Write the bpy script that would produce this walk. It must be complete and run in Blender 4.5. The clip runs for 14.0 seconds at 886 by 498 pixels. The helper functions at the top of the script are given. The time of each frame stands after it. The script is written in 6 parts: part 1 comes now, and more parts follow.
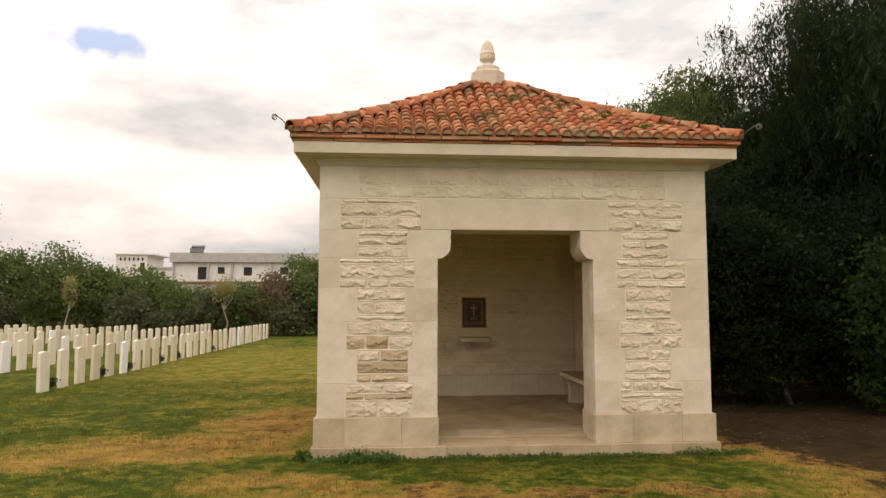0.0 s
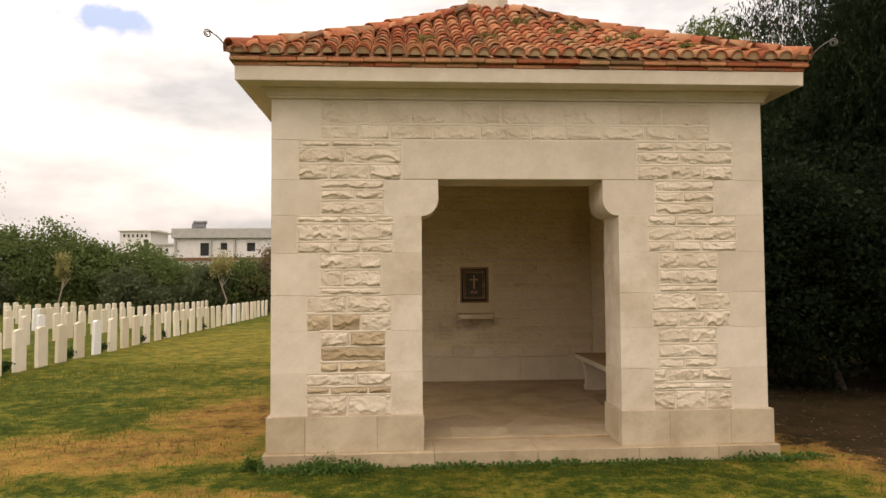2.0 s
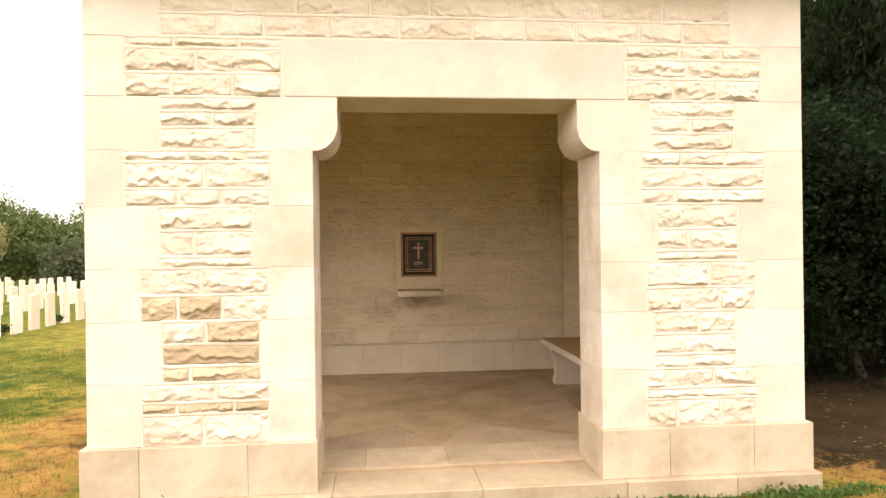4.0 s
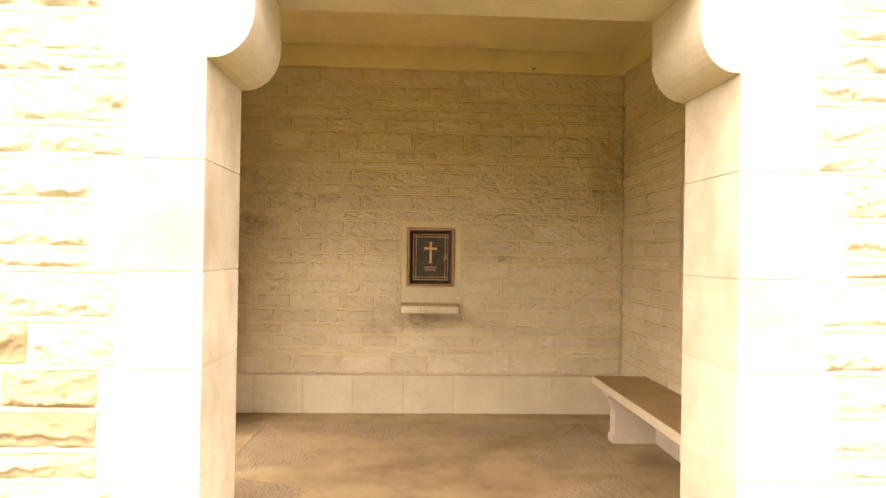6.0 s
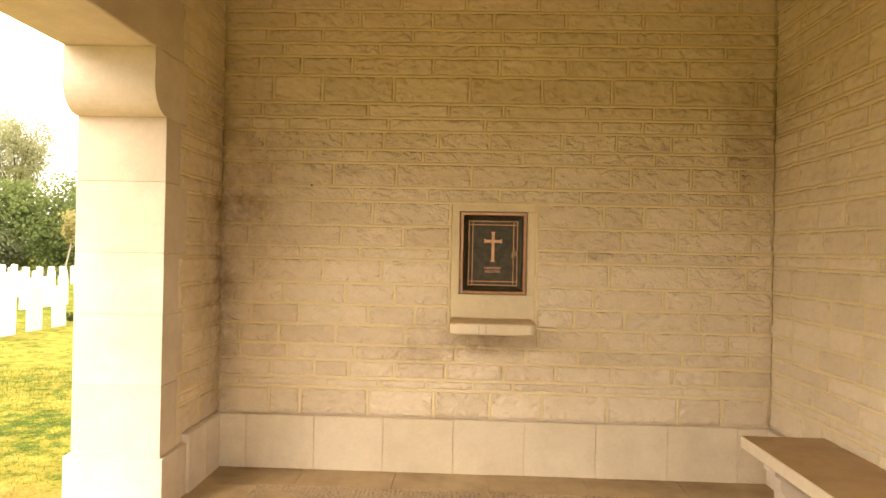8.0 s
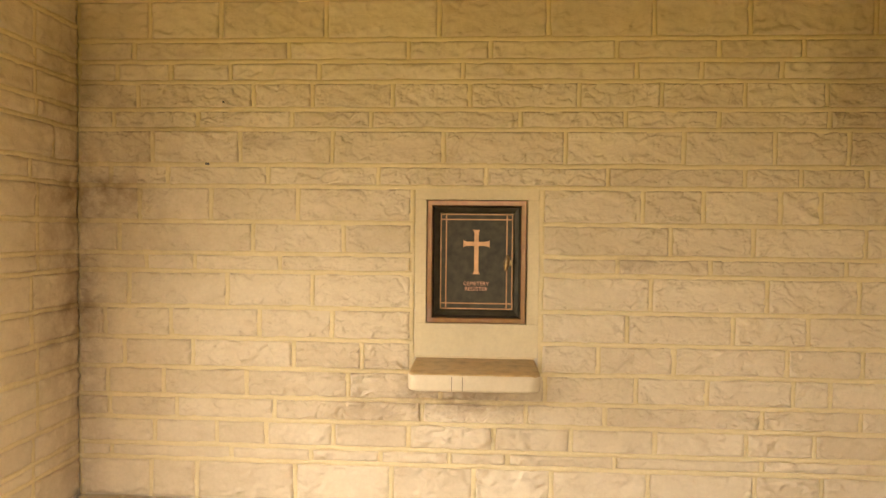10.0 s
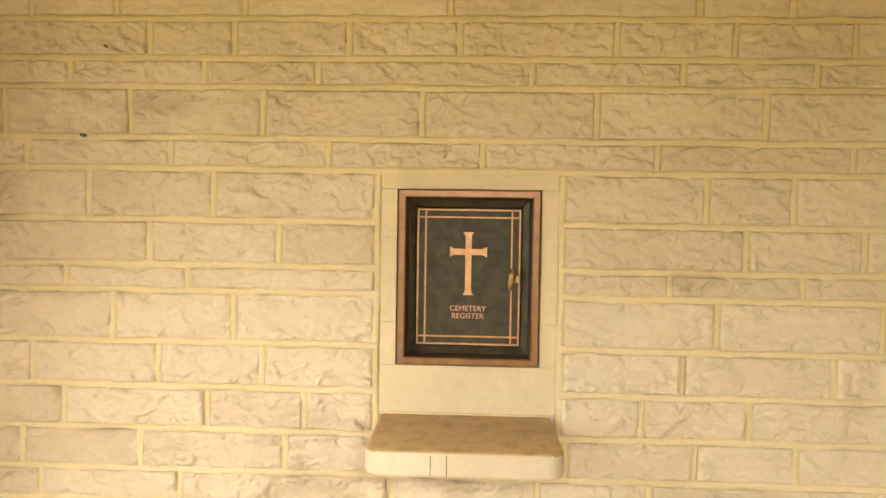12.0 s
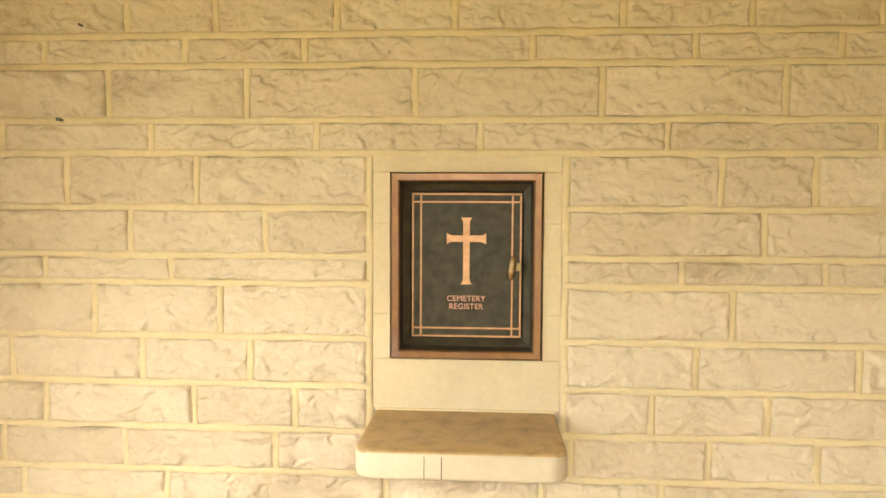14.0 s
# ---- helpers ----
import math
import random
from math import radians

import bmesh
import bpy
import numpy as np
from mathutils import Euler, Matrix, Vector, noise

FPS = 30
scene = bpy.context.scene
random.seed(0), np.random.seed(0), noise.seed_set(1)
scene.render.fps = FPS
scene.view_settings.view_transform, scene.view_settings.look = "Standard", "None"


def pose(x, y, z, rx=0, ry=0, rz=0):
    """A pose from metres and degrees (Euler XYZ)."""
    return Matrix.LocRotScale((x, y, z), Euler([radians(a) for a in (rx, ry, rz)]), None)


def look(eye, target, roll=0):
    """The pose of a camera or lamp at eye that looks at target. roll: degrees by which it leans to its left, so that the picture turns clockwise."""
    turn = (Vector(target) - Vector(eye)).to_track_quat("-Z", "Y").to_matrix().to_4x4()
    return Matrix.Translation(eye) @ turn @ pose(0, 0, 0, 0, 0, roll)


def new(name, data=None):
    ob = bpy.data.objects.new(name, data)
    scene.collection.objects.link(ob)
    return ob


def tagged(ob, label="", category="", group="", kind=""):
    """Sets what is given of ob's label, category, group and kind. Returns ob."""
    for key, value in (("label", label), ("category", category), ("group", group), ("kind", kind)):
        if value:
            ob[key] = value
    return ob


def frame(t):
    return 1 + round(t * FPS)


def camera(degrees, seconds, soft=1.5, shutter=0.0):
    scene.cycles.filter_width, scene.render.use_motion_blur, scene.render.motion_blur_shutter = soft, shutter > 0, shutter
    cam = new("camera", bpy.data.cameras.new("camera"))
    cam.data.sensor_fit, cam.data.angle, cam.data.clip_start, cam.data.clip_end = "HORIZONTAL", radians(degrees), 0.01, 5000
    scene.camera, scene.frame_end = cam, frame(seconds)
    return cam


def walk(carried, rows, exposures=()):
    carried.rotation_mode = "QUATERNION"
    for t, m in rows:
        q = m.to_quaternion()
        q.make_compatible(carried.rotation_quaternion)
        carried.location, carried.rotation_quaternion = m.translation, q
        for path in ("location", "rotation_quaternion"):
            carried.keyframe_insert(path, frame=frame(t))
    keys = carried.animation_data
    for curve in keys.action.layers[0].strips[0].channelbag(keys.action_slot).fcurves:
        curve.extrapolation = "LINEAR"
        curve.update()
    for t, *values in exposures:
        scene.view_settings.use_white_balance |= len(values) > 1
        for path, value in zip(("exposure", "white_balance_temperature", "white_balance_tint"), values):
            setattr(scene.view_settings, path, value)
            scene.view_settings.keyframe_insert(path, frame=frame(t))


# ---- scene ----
cam = camera(66.8, 14.0)
PATH = [
    (0, (-0.084, -0.084, 1.766), (0.066, 1.904, 1.921), -0.0),
    (0.5, (-0.009, 0.313, 1.741), (0.151, 2.304, 1.855), 0.7),
    (1, (0.023, 0.695, 1.749), (0.211, 2.684, 1.856), -0.5),
    (1.5, (0.149, 1.114, 1.712), (0.243, 3.107, 1.846), -0.3),
    (2, (0.266, 1.56, 1.697), (0.387, 3.555, 1.78), -0.4),
    (2.5, (0.415, 2.039, 1.692), (0.667, 4.023, 1.708), -1.4),
    (3, (0.628, 2.51, 1.695), (0.771, 4.503, 1.763), 0.5),
    (3.5, (0.721, 3.015, 1.653), (0.863, 5.009, 1.702), 0.6),
    (4, (0.851, 3.498, 1.638), (1.045, 5.488, 1.637), -0.7),
    (4.2, (0.921, 3.702, 1.646), (1.086, 5.695, 1.674), 0.3),
    (6.3, (1.15, 5.779, 1.61), (1.25, 7.776, 1.612), 0.9),
    (6.5, (1.094, 5.976, 1.621), (1.258, 7.969, 1.585), 1.5),
    (7, (1.19, 6.472, 1.555), (1.167, 8.471, 1.618), 1.2),
    (7.5, (1.234, 6.885, 1.577), (1.148, 8.883, 1.624), 2.6),
    (8, (1.178, 7.3, 1.582), (1.108, 9.298, 1.587), 1.2),
    (8.5, (1.23, 7.706, 1.533), (1.074, 9.699, 1.519), -1.3),
    (9, (1.359, 8.16, 1.649), (1.211, 10.155, 1.683), 0.4),
    (9.2, (1.366, 8.294, 1.677), (1.255, 10.291, 1.644), 0.5),
    (11.3, (1.365, 9.396, 1.711), (1.254, 11.392, 1.654), 0.8),
    (11.5, (1.366, 9.488, 1.707), (1.258, 11.484, 1.654), 1.1),
    (12, (1.355, 9.642, 1.723), (1.276, 11.639, 1.662), 0.9),
    (12.5, (1.386, 9.715, 1.738), (1.288, 11.712, 1.664), 1.0),
    (13, (1.402, 9.741, 1.736), (1.28, 11.736, 1.667), 0.6),
    (13.5, (1.402, 9.753, 1.734), (1.281, 11.747, 1.636), 0.5),
    (14, (1.401, 9.765, 1.72), (1.282, 11.759, 1.619), 0.3),
]

EXPOSURES = [(0.0, 0.2, 7350, 19), (2.0, 0.27, 7400, 20), (2.5, 0.73, 7400, 21), (3.0, 1.16, 7150, 22), (3.5, 1.24, 7150, 23), (4.0, 1.5, 7000, 23), (6.5, 2.41, 7950, 20), (9.0, 2.66, 7950, 19), (11.5, 3.1, 7050, 13), (14.0, 3.33, 6600, 8)]
walk(cam, [(t, look(eye, target, roll)) for t, eye, target, roll in PATH], EXPOSURES)

# ---- world and sun ----
SUN_ELEV, SUN_ROT = radians(45), radians(234)
world = bpy.data.worlds.new("overcast_sky")
scene.world = world
world.use_nodes = True
wn = world.node_tree.nodes
wl = world.node_tree.links
wn.clear()
w_out = wn.new("ShaderNodeOutputWorld")
w_bg = wn.new("ShaderNodeBackground")
w_sky = wn.new("ShaderNodeTexSky")
w_sky.sky_type = "NISHITA"
w_sky.sun_disc = False
w_sky.sun_elevation = SUN_ELEV
w_sky.sun_rotation = SUN_ROT
w_co = wn.new("ShaderNodeTexCoord")
w_map = wn.new("ShaderNodeMapping")
w_map.inputs["Scale"].default_value = (1.6, 1.6, 4.2)
w_map.inputs["Location"].default_value = (0.3, 0.7, 0.1)
w_noise = wn.new("ShaderNodeTexNoise")
w_noise.inputs["Scale"].default_value = 1.7
w_noise.inputs["Detail"].default_value = 6.0
w_noise.inputs["Roughness"].default_value = 0.55
w_ramp = wn.new("ShaderNodeValToRGB")
w_ramp.color_ramp.elements[0].position = 0.38
w_ramp.color_ramp.elements[0].color = (6.4, 6.9, 7.1, 1)
w_ramp.color_ramp.elements[1].position = 0.62
w_ramp.color_ramp.elements[1].color = (13.0, 12.7, 12.2, 1)
w_mask = wn.new("ShaderNodeValToRGB")
w_mask.color_ramp.elements[0].position = 0.27
w_mask.color_ramp.elements[0].color = (0.35, 0.35, 0.35, 1)
w_mask.color_ramp.elements[1].position = 0.36
w_mask.color_ramp.elements[1].color = (1, 1, 1, 1)
w_mix = wn.new("ShaderNodeMixRGB")
wl.new(w_co.outputs["Generated"], w_map.inputs["Vector"])
wl.new(w_map.outputs["Vector"], w_noise.inputs["Vector"])
wl.new(w_noise.outputs["Fac"], w_ramp.inputs["Fac"])
wl.new(w_noise.outputs["Fac"], w_mask.inputs["Fac"])
wl.new(w_mask.outputs["Color"], w_mix.inputs["Fac"])
wl.new(w_sky.outputs["Color"], w_mix.inputs["Color1"])
wl.new(w_ramp.outputs["Color"], w_mix.inputs["Color2"])
# a small gap of blue between the clouds
w_off = wn.new("ShaderNodeVectorMath")
w_off.operation = "SUBTRACT"
w_off.inputs[1].default_value = (-0.367, 0.870, 0.331)
wl.new(w_co.outputs["Generated"], w_off.inputs[0])
w_sq = wn.new("ShaderNodeVectorMath")
w_sq.operation = "MULTIPLY"
w_sq.inputs[1].default_value = (1 / 0.075, 1 / 0.12, 1 / 0.022)
wl.new(w_off.outputs[0], w_sq.inputs[0])
w_len = wn.new("ShaderNodeVectorMath")
w_len.operation = "LENGTH"
wl.new(w_sq.outputs[0], w_len.inputs[0])
w_rag = wn.new("ShaderNodeTexNoise")
w_rag.inputs["Scale"].default_value = 22
w_rag.inputs["Detail"].default_value = 4
wl.new(w_co.outputs["Generated"], w_rag.inputs["Vector"])
w_sum = wn.new("ShaderNodeMath")
w_sum.operation = "MULTIPLY_ADD"
w_sum.inputs[1].default_value = 2.2
wl.new(w_rag.outputs["Fac"], w_sum.inputs[0])
wl.new(w_len.outputs["Value"], w_sum.inputs[2])
w_gap = wn.new("ShaderNodeMapRange")
w_gap.inputs["From Min"].default_value = 2.1
w_gap.inputs["From Max"].default_value = 1.4
wl.new(w_sum.outputs[0], w_gap.inputs["Value"])
w_blue = wn.new("ShaderNodeMixRGB")
w_blue.inputs["Color2"].default_value = (4.6, 6.1, 8.6, 1)
wl.new(w_gap.outputs["Result"], w_blue.inputs["Fac"])
wl.new(w_mix.outputs["Color"], w_blue.inputs["Color1"])
# an overcast sky is brighter overhead than at the horizon
w_xyz = wn.new("ShaderNodeSeparateXYZ")
wl.new(w_co.outputs["Generated"], w_xyz.inputs[0])
w_grad = wn.new("ShaderNodeMapRange")
w_grad.inputs["From Min"].default_value = 0.0
w_grad.inputs["To Min"].default_value = 0.6
w_grad.inputs["To Max"].default_value = 1.9
wl.new(w_xyz.outputs["Z"], w_grad.inputs["Value"])
w_mul = wn.new("ShaderNodeVectorMath")
w_mul.operation = "SCALE"
wl.new(w_blue.outputs["Color"], w_mul.inputs[0])
wl.new(w_grad.outputs["Result"], w_mul.inputs["Scale"])
wl.new(w_mul.outputs[0], w_bg.inputs["Color"])
w_bg.inputs["Strength"].default_value = 0.1
wl.new(w_bg.outputs["Background"], w_out.inputs["Surface"])

sun_data = bpy.data.lights.new("sun", "SUN")
sun_data.energy = 0.55
sun_data.angle = radians(65)
sun_data.color = (1.0, 0.95, 0.86)
sun = new("sun", sun_data)
sun.matrix_world = look((-18, -4, 24), (1.4, 10, 0))


# ---- materials ----
def shader(name, rough=0.8, metal=0.0):
    m = bpy.data.materials.new(name)
    m.use_nodes = True
    t = m.node_tree
    b = t.nodes["Principled BSDF"]
    b.inputs["Roughness"].default_value = rough
    b.inputs["Metallic"].default_value = metal
    b.inputs["Specular IOR Level"].default_value = 0.3
    return m, t.nodes, t.links, b


def ramp(n, stops):
    r = n.new("ShaderNodeValToRGB")
    e = r.color_ramp.elements
    while len(e) < len(stops):
        e.new(0.5)
    for k, (p, c) in enumerate(stops):
        e[k].position = p
        e[k].color = (*c, 1)
    return r


def mixer(n, l, fac, a, b, mode="MIX"):
    x = n.new("ShaderNodeMixRGB")
    x.blend_type = mode
    for key, v in (("Fac", fac), ("Color1", a), ("Color2", b)):
        if isinstance(v, (int, float)):
            x.inputs[key].default_value = v
        elif isinstance(v, tuple):
            x.inputs[key].default_value = (*v, 1)
        else:
            l.new(v, x.inputs[key])
    return x.outputs["Color"]


def noise_tex(n, l, vec, scale, detail=5.0, rough=0.55, stretch=None):
    x = n.new("ShaderNodeTexNoise")
    x.inputs["Scale"].default_value = scale
    x.inputs["Detail"].default_value = detail
    x.inputs["Roughness"].default_value = rough
    if stretch:
        q = n.new("ShaderNodeMapping")
        q.inputs["Scale"].default_value = stretch
        l.new(vec, q.inputs["Vector"])
        vec = q.outputs["Vector"]
    l.new(vec, x.inputs["Vector"])
    return x.outputs["Fac"]


def bump(n, l, b, height, strength, dist):
    x = n.new("ShaderNodeBump")
    x.inputs["Strength"].default_value = strength
    x.inputs["Distance"].default_value = dist
    l.new(height, x.inputs["Height"])
    l.new(x.outputs["Normal"], b.inputs["Normal"])


def stone_mat(name, light, dark, stain, stain_amount=0.5, rough=0.85, bump_amt=0.35, spread=0.5, chips=0.0, smear=0.0, grime_shade=(), stain_scale=2.7):
    """Limestone: grain, blotches, brown staining and a tint of its own for each piece."""
    m, n, l, b = shader(name, rough)
    geo = n.new("ShaderNodeNewGeometry")
    p = geo.outputs["Position"]
    info = n.new("ShaderNodeObjectInfo")
    big = noise_tex(n, l, p, stain_scale, 6, 0.62)
    fine = noise_tex(n, l, p, 60, 5, 0.65)
    mid = noise_tex(n, l, p, 14, 6, 0.6)
    tone = ramp(n, [(0.25, dark), (0.7, light)])
    half = n.new("ShaderNodeMath")
    half.operation = "MULTIPLY_ADD"
    half.inputs[1].default_value = spread
    half.inputs[2].default_value = 0.5 - spread / 2
    l.new(info.outputs["Random"], half.inputs[0])
    avg = n.new("ShaderNodeMath")
    avg.operation = "ADD"
    l.new(half.outputs[0], avg.inputs[0])
    cen = n.new("ShaderNodeMath")
    cen.operation = "MULTIPLY_ADD"
    cen.inputs[1].default_value = 0.5
    cen.inputs[2].default_value = -0.25
    l.new(mid, cen.inputs[0])
    l.new(cen.outputs[0], avg.inputs[1])
    l.new(avg.outputs[0], tone.inputs["Fac"])
    st = ramp(n, [(0.44, (0, 0, 0)), (0.74, (stain_amount,) * 3)])
    l.new(big, st.inputs["Fac"])
    c = mixer(n, l, st.outputs["Color"], tone.outputs["Color"], stain)
    if smear:
        rot = n.new("ShaderNodeMapping")
        rot.inputs["Rotation"].default_value = (0.6, 0.5, 0.4)
        l.new(p, rot.inputs["Vector"])
        sm = ramp(n, [(0.42, (1, 1, 1)), (0.62, (1 - smear * 0.9, 1 - smear, 1 - smear * 1.15))])
        l.new(noise_tex(n, l, rot.outputs["Vector"], 2.4, 7, 0.62, (1.0, 1.0, 1.7)), sm.inputs["Fac"])
        c = mixer(n, l, 1.0, c, sm.outputs["Color"], "MULTIPLY")
    # brown ellipses mixed over the stone: stains, and corner shade painted in
    if grime_shade:
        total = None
        for gx, gz, rx, rz, k in grime_shade:
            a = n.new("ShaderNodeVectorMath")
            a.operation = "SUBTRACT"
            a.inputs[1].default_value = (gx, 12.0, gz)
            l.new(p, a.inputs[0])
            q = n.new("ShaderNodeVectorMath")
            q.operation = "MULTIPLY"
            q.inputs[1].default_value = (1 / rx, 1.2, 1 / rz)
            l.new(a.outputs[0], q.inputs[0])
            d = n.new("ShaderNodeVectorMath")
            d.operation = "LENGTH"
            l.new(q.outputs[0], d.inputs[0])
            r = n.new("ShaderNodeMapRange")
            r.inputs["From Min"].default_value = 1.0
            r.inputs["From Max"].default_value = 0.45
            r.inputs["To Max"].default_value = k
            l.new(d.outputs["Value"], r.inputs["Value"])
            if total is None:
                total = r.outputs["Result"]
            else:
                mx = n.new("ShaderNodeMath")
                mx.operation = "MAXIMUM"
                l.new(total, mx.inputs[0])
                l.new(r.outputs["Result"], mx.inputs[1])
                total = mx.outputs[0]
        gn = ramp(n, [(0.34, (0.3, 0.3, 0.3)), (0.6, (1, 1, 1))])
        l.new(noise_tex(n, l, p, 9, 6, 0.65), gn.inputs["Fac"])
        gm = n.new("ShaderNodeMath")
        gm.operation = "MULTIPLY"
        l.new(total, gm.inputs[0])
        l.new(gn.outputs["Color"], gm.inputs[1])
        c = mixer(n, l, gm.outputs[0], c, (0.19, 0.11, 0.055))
    gr = ramp(n, [(0.3, (0.95, 0.945, 0.935)), (0.65, (1.02, 1.02, 1.02))])
    l.new(fine, gr.inputs["Fac"])
    c = mixer(n, l, 1.0, c, gr.outputs["Color"], "MULTIPLY")
    l.new(c, b.inputs["Base Color"])
    h = mixer(n, l, 0.5, fine, mid)
    if chips:
        rid = n.new("ShaderNodeTexNoise")
        rid.noise_type = "RIDGED_MULTIFRACTAL"
        rid.inputs["Scale"].default_value = 34
        rid.inputs["Detail"].default_value = 5
        rid.inputs["Roughness"].default_value = 0.5
        sq = n.new("ShaderNodeMapping")
        sq.inputs["Scale"].default_value = (0.6, 0.6, 1.3)
        l.new(p, sq.inputs["Vector"])
        l.new(sq.outputs["Vector"], rid.inputs["Vector"])
        h = mixer(n, l, 0.25, h, rid.outputs["Fac"])
        ter = n.new("ShaderNodeTexNoise")
        ter.inputs["Scale"].default_value = 11
        ter.inputs["Detail"].default_value = 4
        ter.inputs["Roughness"].default_value = 0.5
        ter.inputs["Distortion"].default_value = 0.9
        l.new(sq.outputs["Vector"], ter.inputs["Vector"])
        up = n.new("ShaderNodeMath")
        up.operation = "MULTIPLY"
        up.inputs[1].default_value = 9.0
        l.new(ter.outputs["Fac"], up.inputs[0])
        fl = n.new("ShaderNodeMath")
        fl.operation = "FLOOR"
        l.new(up.outputs[0], fl.inputs[0])
        fr = n.new("ShaderNodeMath")
        fr.operation = "FRACT"
        l.new(up.outputs[0], fr.inputs[0])
        rise = n.new("ShaderNodeMapRange")
        rise.interpolation_type = "SMOOTHSTEP"
        rise.inputs["From Min"].default_value = 0.82
        l.new(fr.outputs[0], rise.inputs["Value"])
        flake = n.new("ShaderNodeMath")
        flake.operation = "ADD"
        l.new(fl.outputs[0], flake.inputs[0])
        l.new(rise.outputs["Result"], flake.inputs[1])
        h = mixer(n, l, chips, h, flake.outputs[0])
    bump(n, l, b, h, bump_amt, 0.007 if chips else 0.006)
    return m


# brown stains; the wide left-corner ellipses also carry the corner's shade as colour
GRIME_SHADE = [(-0.47, 1.35, 0.2, 0.11, 0.75), (-0.47, 1.22, 0.16, 0.10, 0.7), (-0.46, 1.86, 0.6, 0.2, 0.8), (-0.46, 2.0, 1.0, 0.8, 0.36), (-0.47, 1.6, 0.24, 1.8, 0.6), (1.25, 0.99, 0.5, 0.13, 0.65),
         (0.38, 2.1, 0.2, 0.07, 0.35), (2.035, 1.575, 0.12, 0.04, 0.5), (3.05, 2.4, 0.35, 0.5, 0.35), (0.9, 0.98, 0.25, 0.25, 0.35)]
ASHLAR = stone_mat("dressed_limestone", (0.72, 0.632, 0.515), (0.63, 0.54, 0.425), (0.50, 0.41, 0.29), 0.45, 0.8, 0.12, 0.6, 0.0, 0.09)
ROCK = stone_mat("rock_faced_limestone", (0.73, 0.635, 0.505), (0.62, 0.52, 0.39), (0.40, 0.30, 0.19), 0.45, 0.9, 0.5, 0.28, 0.12)
ROCK_IN = stone_mat("rock_faced_limestone_indoors", (0.73, 0.625, 0.465), (0.635, 0.53, 0.38), (0.50, 0.39, 0.24), 0.35, 0.9, 0.5, 0.42, 0.2, 0.0, GRIME_SHADE)
ROCK_TAN = stone_mat("tan_rock_faced_limestone", (0.54, 0.43, 0.285), (0.41, 0.31, 0.19), (0.32, 0.225, 0.125), 0.5, 0.9, 0.5, 0.6, 0.12)
ASHLAR_IN = stone_mat("dressed_limestone_indoors", (0.70, 0.605, 0.45), (0.62, 0.53, 0.38), (0.46, 0.37, 0.24), 0.5, 0.8, 0.1, 0.3)
MORTAR = stone_mat("lime_mortar", (0.71, 0.62, 0.492), (0.655, 0.565, 0.44), (0.5, 0.42, 0.31), 0.3, 0.95, 0.4, 0.2)
MORTAR_IN = stone_mat("stained_lime_mortar", (0.76, 0.64, 0.40), (0.69, 0.57, 0.34), (0.58, 0.48, 0.31), 0.3, 0.95, 0.4, 0.2, 0.0, 0.0, GRIME_SHADE)
SURROUND = stone_mat("register_surround_stone", (0.75, 0.64, 0.43), (0.69, 0.58, 0.38), (0.55, 0.45, 0.29), 0.5, 0.85, 0.12, 0.15)
SHELF_STONE = stone_mat("worn_shelf_stone", (0.64, 0.46, 0.235), (0.52, 0.345, 0.15), (0.2, 0.105, 0.035), 0.75, 0.4, 0.15, 0.3, stain_scale=14)
BENCH_STONE = stone_mat("worn_bench_stone", (0.42, 0.285, 0.145), (0.33, 0.215, 0.10), (0.22, 0.125, 0.055), 0.7, 0.5, 0.12, 0.3, stain_scale=4.0)
PLASTER = stone_mat("ceiling_plaster", (0.86, 0.74, 0.46), (0.80, 0.68, 0.41), (0.55, 0.47, 0.36), 0.4, 0.9, 0.1, 0.3)
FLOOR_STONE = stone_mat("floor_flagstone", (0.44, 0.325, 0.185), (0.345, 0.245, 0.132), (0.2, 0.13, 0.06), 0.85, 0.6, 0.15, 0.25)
JAMB_STONE = stone_mat("stained_jamb_limestone", (0.72, 0.632, 0.515), (0.64, 0.55, 0.435), (0.45, 0.345, 0.21), 0.65, 0.8, 0.2, 0.5, 0.0, 0.12, stain_scale=3.4)
PLINTH_STONE = stone_mat("weathered_plinth_stone", (0.56, 0.465, 0.335), (0.46, 0.37, 0.25), (0.34, 0.26, 0.155), 0.7, 0.8, 0.15, 0.5, 0.0, 0.15)
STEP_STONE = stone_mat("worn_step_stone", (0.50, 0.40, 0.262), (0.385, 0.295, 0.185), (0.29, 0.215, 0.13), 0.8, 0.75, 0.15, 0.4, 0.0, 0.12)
PEBBLE = stone_mat("pebbles", (0.62, 0.48, 0.32), (0.46, 0.34, 0.215), (0.2, 0.16, 0.12), 0.4, 0.6, 0.1, 0.9)
HEADSTONE = stone_mat("white_headstone", (0.77, 0.70, 0.565), (0.64, 0.56, 0.41), (0.55, 0.47, 0.33), 0.4, 0.8, 0.1, 0.8)
CLEAN_HEADSTONE = stone_mat("clean_white_headstone", (0.86, 0.85, 0.82), (0.8, 0.79, 0.75), (0.7, 0.68, 0.62), 0.3, 0.7, 0.05, 0.3)
RENDER_WHITE = stone_mat("white_house_render", (0.78, 0.76, 0.72), (0.7, 0.68, 0.64), (0.5, 0.47, 0.42), 0.5, 0.9, 0.1, 0.2)
CONCRETE = stone_mat("grey_concrete", (0.52, 0.50, 0.46), (0.42, 0.40, 0.37), (0.25, 0.24, 0.22), 0.5, 0.9, 0.2, 0.2)


